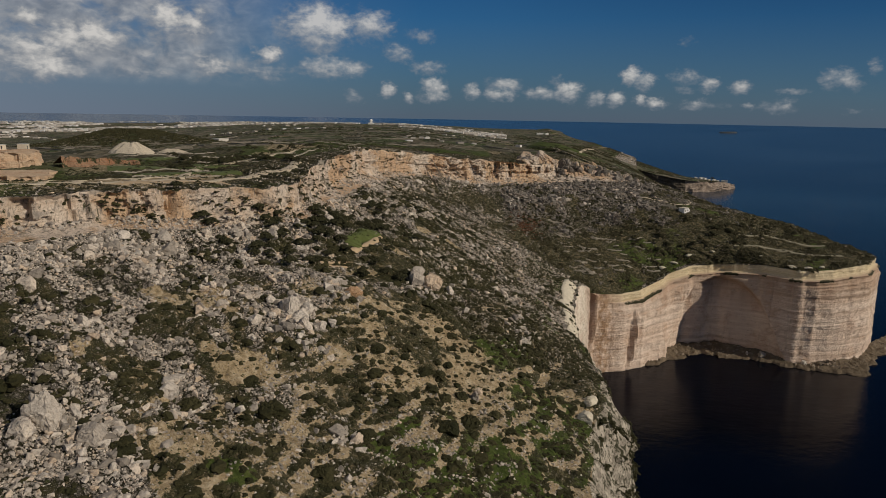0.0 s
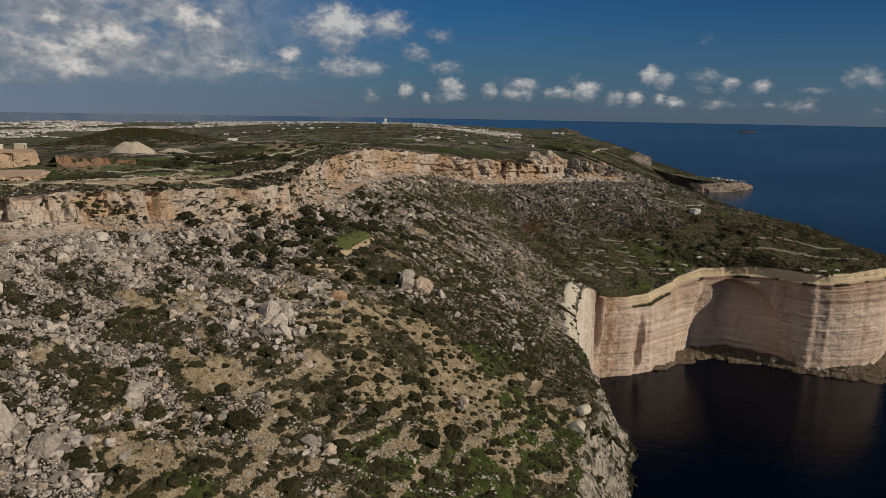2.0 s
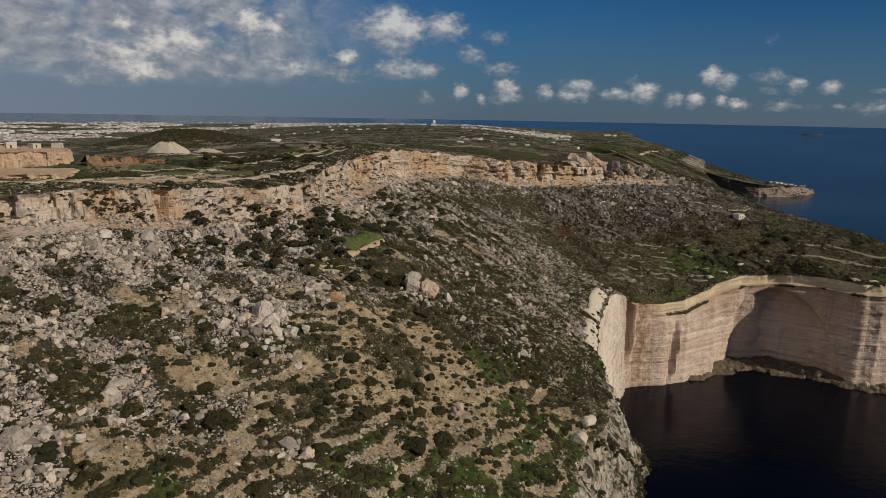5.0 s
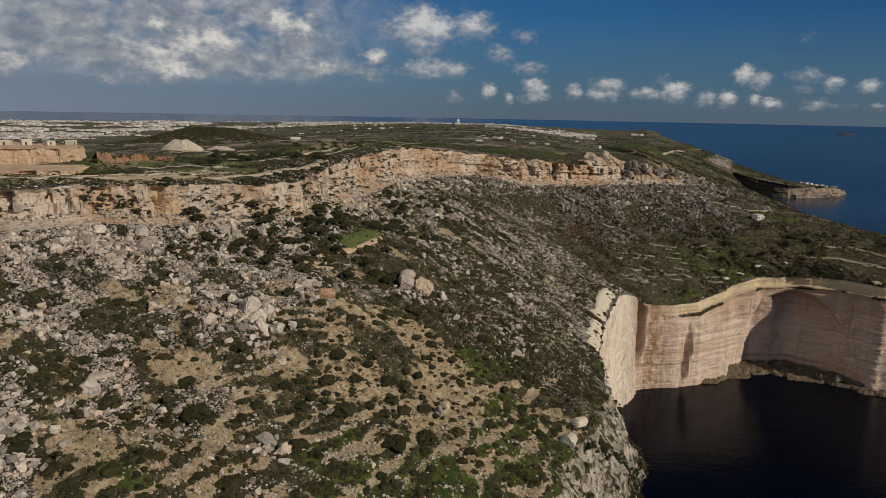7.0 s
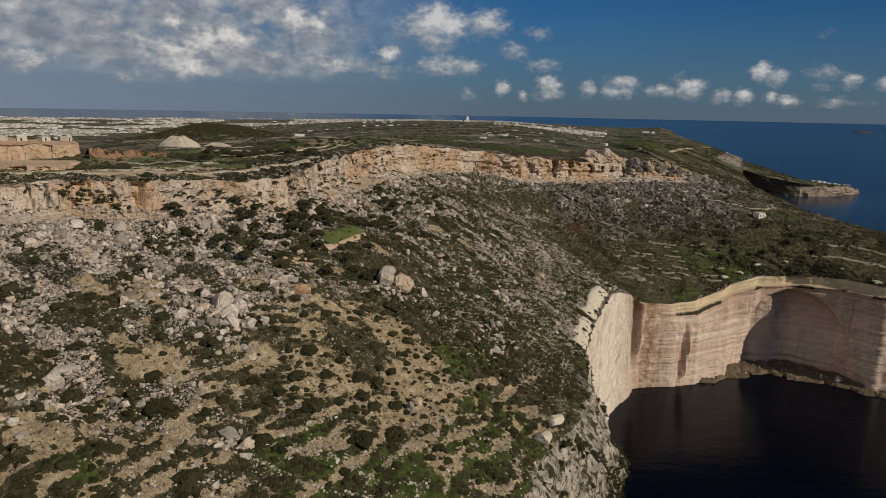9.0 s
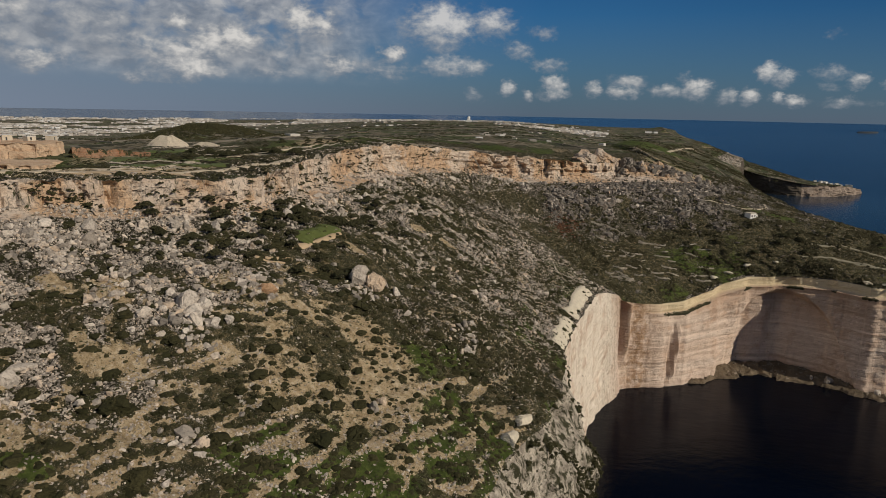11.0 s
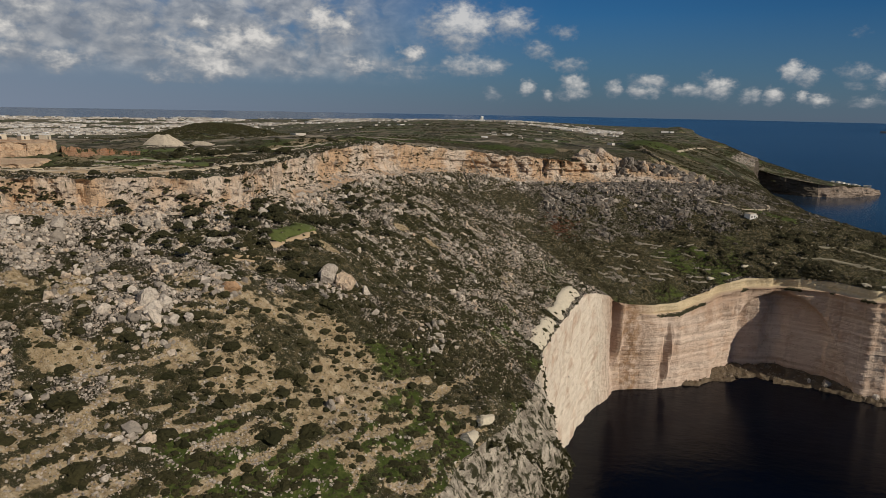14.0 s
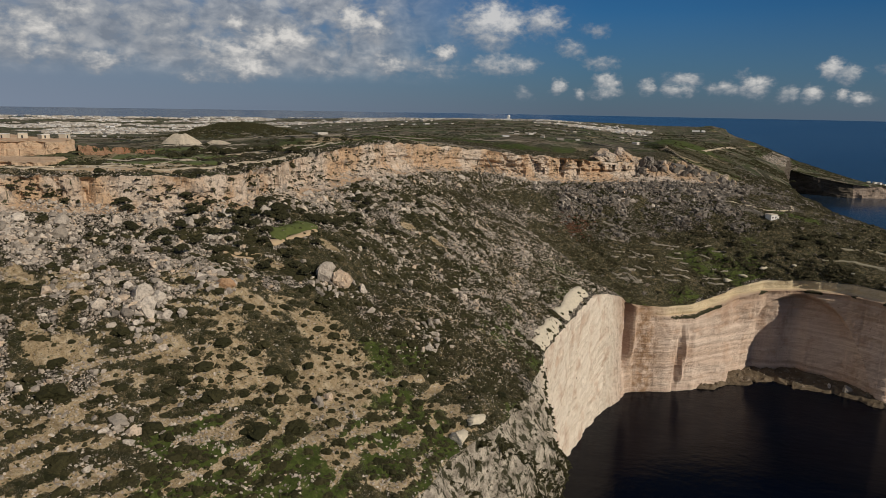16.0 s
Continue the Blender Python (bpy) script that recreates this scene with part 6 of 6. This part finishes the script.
quarry("quarry_lower", [(-330, 225), (-262, 268), (-232, 290), (-205, 303), (-190, 312), (-192, 330), (-202, 346), (-225, 362), (-290, 385)], 159.0, 168.4, (-300, 330), "cream and orange lower face of a limestone quarry")
quarry("quarry_upper", [(-345, 262), (-285, 305), (-252, 329), (-230, 343), (-217, 353), (-221, 368), (-240, 385), (-300, 400)], 166.0, 176.2, (-310, 355), "sheer cream upper face of a limestone quarry")
red_bank()


def spoil_heap(x, y, rx_, ry_, h, label):
    r, a = np.linspace(0, 1, 22), np.linspace(0, 2 * np.pi, 64)
    gx, gy = x + rx_ * r[:, None] * np.cos(a), y + ry_ * r[:, None] * np.sin(a)
    prof = np.clip(1 - r, 0, 1)[:, None] ** 0.8
    z = ground_z(x, y, 170) - 1.5 + (h + 1.5) * prof * (1 + 0.12 * np.sin(a * 13 + 3 * np.sin(a * 2)) * r[:, None] + 0.10 * fbm(gx / 4, gy / 4, 3, 131)) * smooth(1.0, 0.6, prof * 0.8)
    ob = sheet("spoil_mound", np.stack([gx, gy, z], -1), M_SPOIL, False, False)
    return tagged(ob, label, "spoil heap")


spoil_heap(-222, 478, 17, 13, 9.8, "pale gullied heap of quarry spoil on the plateau")
spoil_heap(-196, 486, 14, 8, 3.6, "low tan heap of quarry spoil beside a larger one")


def stone_wall(pts, h, label, thick=0.8):
    verts, faces = [], []
    for (ax, ay), (bx, by) in zip(pts, pts[1:]):
        n = max(2, int(math.hypot(bx - ax, by - ay) / 0.9))
        px_, py_ = -(by - ay), bx - ax
        k = thick / 2 / math.hypot(px_, py_)
        for i in range(n):
            t0, t1 = i / n, (i + 0.96) / n
            h1 = h * random.uniform(0.45, 1.1)
            corners = [(ax + (bx - ax) * t + s * px_ * k * random.uniform(0.85, 1.1), ay + (by - ay) * t + s * py_ * k) for t, s in ((t0, -1), (t1, -1), (t1, 1), (t0, 1))]
            z = ground_z(*corners[0], 100)
            b = len(verts)
            verts += [(x, y, z - 0.8) for x, y in corners] + [(x, y, z + h1 * random.uniform(0.9, 1.05)) for x, y in corners]
            faces += [(b, b + 1, b + 5, b + 4), (b + 1, b + 2, b + 6, b + 5), (b + 2, b + 3, b + 7, b + 6), (b + 3, b, b + 4, b + 7), (b + 4, b + 5, b + 6, b + 7)]
    return tagged(new("stone_wall", mesh_of("stone_wall", np.array(verts), np.array(faces), M_DRYSTONE)), label, "wall", "dry stone walls")


stone_wall([(92, 585), (107, 585), (122, 584)], 1.6, "long pale retaining wall on the slope")
stone_wall([(-72, 384), (-69, 385), (-66, 386)], 3.0, "square masonry wall at the scarp's brow", 1.5)
for k in range(44):
    wx, wy = 98 + 85 * rng.random(), 0.0
    wy = 512 + 0.45 * (wx - 98) + 58 * rng.random()
    ln = rng.uniform(5, 13)
    stone_wall([(wx - ln / 2, wy), (wx, wy - 0.5), (wx + ln / 2, wy + rng.uniform(0, 2))], 1.1, "low broken dry stone terrace wall above the cove", 0.6)
ledge = []
for wx, wy, ln in ((-20, 172, 30), (-5, 166, 32), (10, 178, 28), (30, 214, 24), (22, 206, 22), (-35, 162, 26), (38, 226, 14), (-52, 158, 20), (-38, 172, 24), (-12, 190, 26), (-70, 150, 18)):
    for k in range(int(ln * 2.2)):
        t = rng.uniform(-0.5, 0.5)
        ledge.append((wx + ln * t + 0.5 * rng.normal(), wy + ln * (0.2 * t + 0.25 * t * t) + 0.6 * rng.normal()))
ledge = np.array([(a, b, ground_z(a, b)) for a, b in ledge])
stuff("terrace_stones", ROCKS, ledge, rng.uniform(0.35, 0.85, len(ledge)), M_BOULDER, "tumbled stones of old terrace walls on the near slope", "stones")
for (ax, ay), (bx, by) in (((-165, 330), (-120, 350)), ((-150, 392), (-110, 410)), ((-175, 420), (-100, 452)), ((-95, 420), (-90, 480)), ((-140, 300), (-105, 318)), ((-210, 440), (-160, 470))):
    stone_wall([(ax, ay), ((ax + bx) / 2, (ay + by) / 2 + 3), (bx, by)], 0.8, "dry stone field wall on the plateau", 0.6)

# ---- house on the slope ----
def box(x0, x1, y0, y1, z0, z1, name, mat, parent, label=""):
    v = [(x, y, z) for z in (z0, z1) for x, y in ((x0, y0), (x1, y0), (x1, y1), (x0, y1))]
    f = [(3, 2, 1, 0), (4, 5, 6, 7), (0, 1, 5, 4), (1, 2, 6, 5), (2, 3, 7, 6), (3, 0, 4, 7)]
    ob = new(name, mesh_of(name, np.array(v), np.array(f), mat))
    ob.parent = parent
    return tagged(ob, label)


def hut():
    root = tagged(new("house"), "small flat-roofed cream stone house on the slope", "house")
    z = min(ground_z(x, y) for x, y in ((223, 628), (233, 628), (228, 634)))
    root.matrix_basis = pose(229, 632, z, 0, 0, 34)
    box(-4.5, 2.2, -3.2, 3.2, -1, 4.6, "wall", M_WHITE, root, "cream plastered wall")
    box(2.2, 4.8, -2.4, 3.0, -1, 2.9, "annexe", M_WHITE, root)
    box(-4.8, 2.5, -3.5, 3.5, 4.6, 4.95, "roof", M_WALL, root, "flat roof slab")
    box(2.2, 5.0, -2.7, 3.2, 2.9, 3.15, "roof", M_WALL, root)
    box(-3.4, -2.0, -3.24, -3.16, 1.6, 3.2, "window", M_DARK, root, "dark window")
    box(-0.2, 1.1, -3.24, -3.16, 1.6, 3.2, "window", M_DARK, root)
    box(3.0, 4.0, -2.44, -2.36, 0, 2.0, "door", M_DARK, root, "dark doorway")
    yard = stone_wall([(206, 641), (214, 640), (222, 638)], 2.2, "cream stone yard wall beside the house", 2.0)
    return root, yard


hut()

# ---- radar station ----
def radar():
    x, y = -243, 2224
    z = upland_z(np.float64(x), np.float64(y))
    root = tagged(new("radar_dome"), "white radar dome on a squat tower on the skyline", "radar dome")
    root.matrix_basis = pose(x, y, float(z))
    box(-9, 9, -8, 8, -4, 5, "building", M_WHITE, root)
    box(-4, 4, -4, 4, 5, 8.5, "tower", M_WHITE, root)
    bm = bmesh.new()
    bmesh.ops.create_icosphere(bm, subdivisions=3, radius=5)
    me = bpy.data.meshes.new("dome")
    bm.to_mesh(me)
    bm.free()
    me.materials.append(M_WHITE)
    dome = new("dome", me)
    dome.location = (0, 0, 12)
    dome.parent = root


radar()

# ---- far towns ----
def town(name, az0, az1, r0, r1, count, size, label, mat, gap=0.86):
    a = np.radians(rng.uniform(az0, az1, count))
    r = rng.uniform(r0, r1, count)
    x, y = EYE[0] + r * np.sin(a), EYE[1] + r * np.cos(a)
    keep = vnoise(x / 210, y / 210, 111) + 0.5 * vnoise(x / 60, y / 60, 112) > gap
    x, y = x[keep], y[keep]
    z = np.array([ground_z(p, q, np.nan) for p, q in zip(x, y)])
    z = np.where(np.isnan(z), upland_z(x, y), z)
    v = np.array([(sx, sy, sz) for sz in (-1.0, 1.0) for sx, sy in ((-1, -1), (1, -1), (1, 1), (-1, 1))])
    f = np.array([(4, 5, 6, 7), (0, 1, 5, 4), (1, 2, 6, 5), (2, 3, 7, 6), (3, 0, 4, 7)])
    tall = 1 + 0.9 * rng.random(len(x))
    vv, ff = strew([(v * np.array([1, 1, 0.55]), f)], np.stack([x, y, z], -1), size * rng.uniform(0.6, 1.5, len(x)), 0.35, 0.0, 0.0)
    return tagged(new(name, mesh_of(name, vv, ff, mat)), label, "town", kind="stuff")


town("town_near", -46, -31, 2150, 2900, 3200, 4.5, "pale flat-roofed town houses in the plain", M_TOWN)
town("town_plain", -52, -16, 2900, 4600, 16000, 6, "distant cream and white town across the plain", M_TOWN, 0.8)
town("town_hill", -22, -8, 3300, 4600, 3500, 6, "distant white town on the skyline", M_TOWN)
town("town_south", -7, 4, 1950, 2750, 6000, 4.5, "dense white town on the far plateau", M_TOWN, 0.55)
town("farmsteads", -50, 6, 900, 3400, 500, 4, "scattered pale farm buildings between fields", M_TOWN)

# dry stone walls round the small fields of the upland
def field_walls():
    verts, faces, hedge = [], [], []
    for k in range(360):
        a, r = math.radians(rng.uniform(-48, 9)), 560 + 2500 * rng.random() ** 1.7
        x, y = EYE[0] + r * math.sin(a), EYE[1] + r * math.cos(a)
        way = 0.25 + 0.5 * math.sin(x / 420) + (1.571 if rng.random() < 0.4 else 0) + rng.normal() * 0.4
        long_, n = rng.uniform(18, 55) * (1 + r / 2500), 7
        pts = [(x + long_ * (i / n - 0.5) * math.cos(way), y + long_ * (i / n - 0.5) * math.sin(way) + rng.normal() * 0.8) for i in range(n + 1)]
        zs = [ground_z(*p, math.nan) for p in pts]
        if any(z != z or z < 118 for z in zs) or (x > 20 and y < 950):
            continue
        if rng.random() < 0.45:
            hedge += [(p[0] + rng.normal() * 1.2, p[1] + rng.normal() * 1.2, z) for p, z in zip(pts, zs)] + [(p[0] + rng.normal() * 3, p[1] + rng.normal() * 1.2, z) for p, z in zip(pts, zs)]
            continue
        w, h = 0.25 + r / 6500, 0.8 + r / 2600
        for (p, q), z0, z1 in zip(zip(pts, pts[1:]), zs, zs[1:]):
            b = len(verts)
            hh = h * rng.uniform(0.6, 1.1)
            verts += [(p[0], p[1] - w, z0 - 1), (q[0], q[1] - w, z1 - 1), (q[0], q[1] + w, z1 - 1), (p[0], p[1] + w, z0 - 1), (p[0], p[1] - w, z0 + hh), (q[0], q[1] - w, z1 + hh), (q[0], q[1] + w, z1 + hh), (p[0], p[1] + w, z0 + hh)]
            faces += [(b, b + 1, b + 5, b + 4), (b + 1, b + 2, b + 6, b + 5), (b + 2, b + 3, b + 7, b + 6), (b + 3, b, b + 4, b + 7), (b + 4, b + 5, b + 6, b + 7)]
    tagged(new("field_walls", mesh_of("field_walls", np.array(verts), np.array(faces), M_FIELDWALL)), "pale dry stone walls between upland fields", "walls", kind="stuff")
    hedge = np.array(hedge)
    stuff("hedges", [bush_shape(140 + k, 6, 0.5, 0.5) for k in range(5)], hedge, np.clip(np.hypot(hedge[:, 0], hedge[:, 1]) / 420, 1.2, 4) * rng.uniform(0.7, 1.3, len(hedge)), M_TREE, "dark hedges between upland fields", "hedges", tilt=0.05)


field_walls()

# ---- island ----
def isle():
    a = np.radians(22.6)
    x, y = EYE[0] - 40 + 4350 * np.sin(a), EYE[1] - 15 + 4350 * np.cos(a)
    r, t = np.linspace(0, 1, 12), np.linspace(0, 2 * np.pi, 48)
    gx, gy = x + 58 * r[:, None] * np.cos(t), y + 30 * r[:, None] * np.sin(t)
    z = sea_level(x, y) - 3 + 9 * smooth(1.0, 0.8, r)[:, None] * (0.9 + 0.1 * np.cos(t))
    tagged(sheet("islet", np.stack([gx, gy, z], -1), M_ISLET, False), "small flat-topped rocky islet out at sea", "island")


isle()

# ---- rock shelf at the foot of the cove ----
def shelf():
    line = np.array([(150, 527), (176, 540), (200, 566), (240, 582), (275, 566), (302, 548), (330, 545), (372, 566), (420, 600)], float)
    reach = np.array([4, 18, 32, 40, 34, 36, 38, 20, 12], float)
    t = np.linspace(0, len(line) - 1, 320)
    c = curve([(*p, 0) for p in line], t)[:, :2]
    w = np.interp(t, np.arange(len(reach)), reach) * (1 + 0.25 * fbm(t * 2.5, t * 0, 4, 121))
    d = np.gradient(c, axis=0)
    d /= np.hypot(*d.T)[:, None]
    out = np.stack([d[:, 1], -d[:, 0]], -1)
    rows = []
    for v in np.linspace(0, 1, 26):
        q = c + out * (v * w)[:, None]
        z = 1.0 + 4.4 * (1 - v) ** 1.4 + 1.3 * fbm(q[:, 0] / 5, q[:, 1] / 5, 4, 122) - 4.0 * smooth(0.80, 1.0, v)
        rows.append(np.c_[q, z])
    g = np.stack(rows, 1)
    tagged(sheet("rock_shelf", g, M_SHELF, True, False), "dark brown wave-cut rock shelf at the cliff's foot", "shelf", kind="structure")
    pick = g[rng.integers(0, 320, 420), rng.integers(0, 20, 420)]
    stuff("shelf_boulders", ROCKS, pick, rng.uniform(0.5, 1.8, 420), M_SHELFROCK, "dark boulders heaped on the rock shelf", "boulders")
    heap = np.array((318, 528, 2.0)) + rng.normal(size=(160, 3)) * np.array((11, 6, 1.2))
    stuff("cliff_rubble", ROCKS, heap, rng.uniform(0.8, 2.6, 160), M_SHELFROCK, "heap of fallen cliff blocks at the prow's foot", "boulders")
    return g


shelf()
for n, (bx, by, bs) in enumerate(((272, 540, 3.2), (262, 546, 1.8), (300, 526, 2.6))):
    v, f = crag_shape(200 + n, 14, 2)
    ob = new("sea_boulder", mesh_of("sea_boulder", v, f, M_BOULDER))
    ob.matrix_basis = pose(bx, by, 3.2, 0, 0, 60 * n) @ Matrix.Diagonal((bs, bs * 0.8, bs, 1))
    tagged(ob, "large pale block lying on the rock shelf", "boulder", "boulders on the shelf")

# pale slabs breaking the turf along the cove's rim
for n, (bx, by, bs) in enumerate(((186, 556, 3.4), (198, 562, 3.2), (214, 571, 3.6), (236, 575, 2.2), (272, 561, 2.0), (290, 543, 3.6), (302, 541, 3.0), (316, 545, 3.0))):
    crag("rim_slab", 220 + n, bx, by, bs, "pale limestone slab breaking the turf at the rim", M_PALE, 0.45, 30 * n, 5)

for n, (bx, by, bs) in enumerate(((60, 240, 2.6), (56, 230, 3.0))):
    crag("rim_slab", 240 + n, bx - 2.5, by, bs * 1.45, "pale bare limestone slab along the cliff's rim", M_PALE, 0.5, 75 + 5 * n, 5)

for n in range(9):
    hx_, hy_ = 730 + 11 * n + 9 * math.sin(3.1 * n), 1948 + 9 * math.sin(5.3 * n)
    hz_ = ground_z(hx_, hy_, None)
    if hz_ is not None:
        cottage = tagged(new("cottage"), "small white flat-roofed building on the low headland", "building", "headland buildings")
        cottage.matrix_basis = pose(hx_, hy_, hz_, 0, 0, 20 * n)
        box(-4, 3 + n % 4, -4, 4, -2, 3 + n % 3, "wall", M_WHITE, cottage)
        box(-4.3, 3.3 + n % 4, -4.3, 4.3, 3 + n % 3, 3.4 + n % 3, "roof", M_WALL, cottage)

for n, (hx_, hy_, wide_) in enumerate(((405, 2900, 14), (430, 2880, 7))):
    barn = tagged(new("barn"), "white flat-roofed farm building on the far plateau", "building", "far farm buildings")
    barn.matrix_basis = pose(hx_, hy_, ground_z(hx_, hy_, 125), 0, 0, 15 * n)
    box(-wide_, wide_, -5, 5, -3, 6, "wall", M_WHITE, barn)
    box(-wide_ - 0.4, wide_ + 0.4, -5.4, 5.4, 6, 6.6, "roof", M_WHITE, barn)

for n, (hx_, hy_) in enumerate(((-262, 352), (-254, 362), (-246, 368), (-236, 374), (-226, 380), (-274, 372))):
    shed = tagged(new("farm_building"), "small cream flat-roofed building behind the quarry", "building", "quarry buildings")
    shed.matrix_basis = pose(hx_ - 14, hy_ + 4, 176.3, 0, 0, 25 * n)
    box(-2.6, 2.6, -2.2, 2.2, -1.5, 2.3 + 0.4 * (n % 3), "wall", M_WALL, shed)
    box(-2.75, 2.75, -2.35, 2.35, 2.3 + 0.4 * (n % 3), 2.5 + 0.4 * (n % 3), "roof", M_WHITE, shed)
    box(-0.9, 0.0, -2.24, -2.16, 0.1, 1.9, "door", M_DARK, shed)

# ---- large fallen blocks below the far scarp, in heaps with gaps ----
heaps = dark_field * smooth(0.46, 0.58, vnoise(rx / 12, ry / 12, 131))
place = scatter(620, heaps)[0]
stuff("fallen_blocks", ROCKS, place, rng.uniform(1.9, 4.0, len(place)), M_LICHEN_DIM, "large lichened blocks heaped below the far scarp, toned dark for cloud shade", "boulders")
place = scatter(260, heaps * smooth(0.5, 0.15, cu))[0]
stuff("pale_fallen_blocks", ROCKS, place, rng.uniform(1.5, 3.4, len(place)), M_BOULDER, "large pale limestone blocks among the lichened boulders", "boulders")
place = scatter(420, dark_field * smooth(0.56, 0.44, vnoise(rx / 12, ry / 12, 131)))[0]
stuff("heap_scrub", [bush_shape(230 + k, 6, 0.5, 0.5) for k in range(5)], place, rng.uniform(1.4, 3.0, len(place)), M_BUSH, "dark green scrub in the gaps between boulder heaps", "scrub", tilt=0.1)
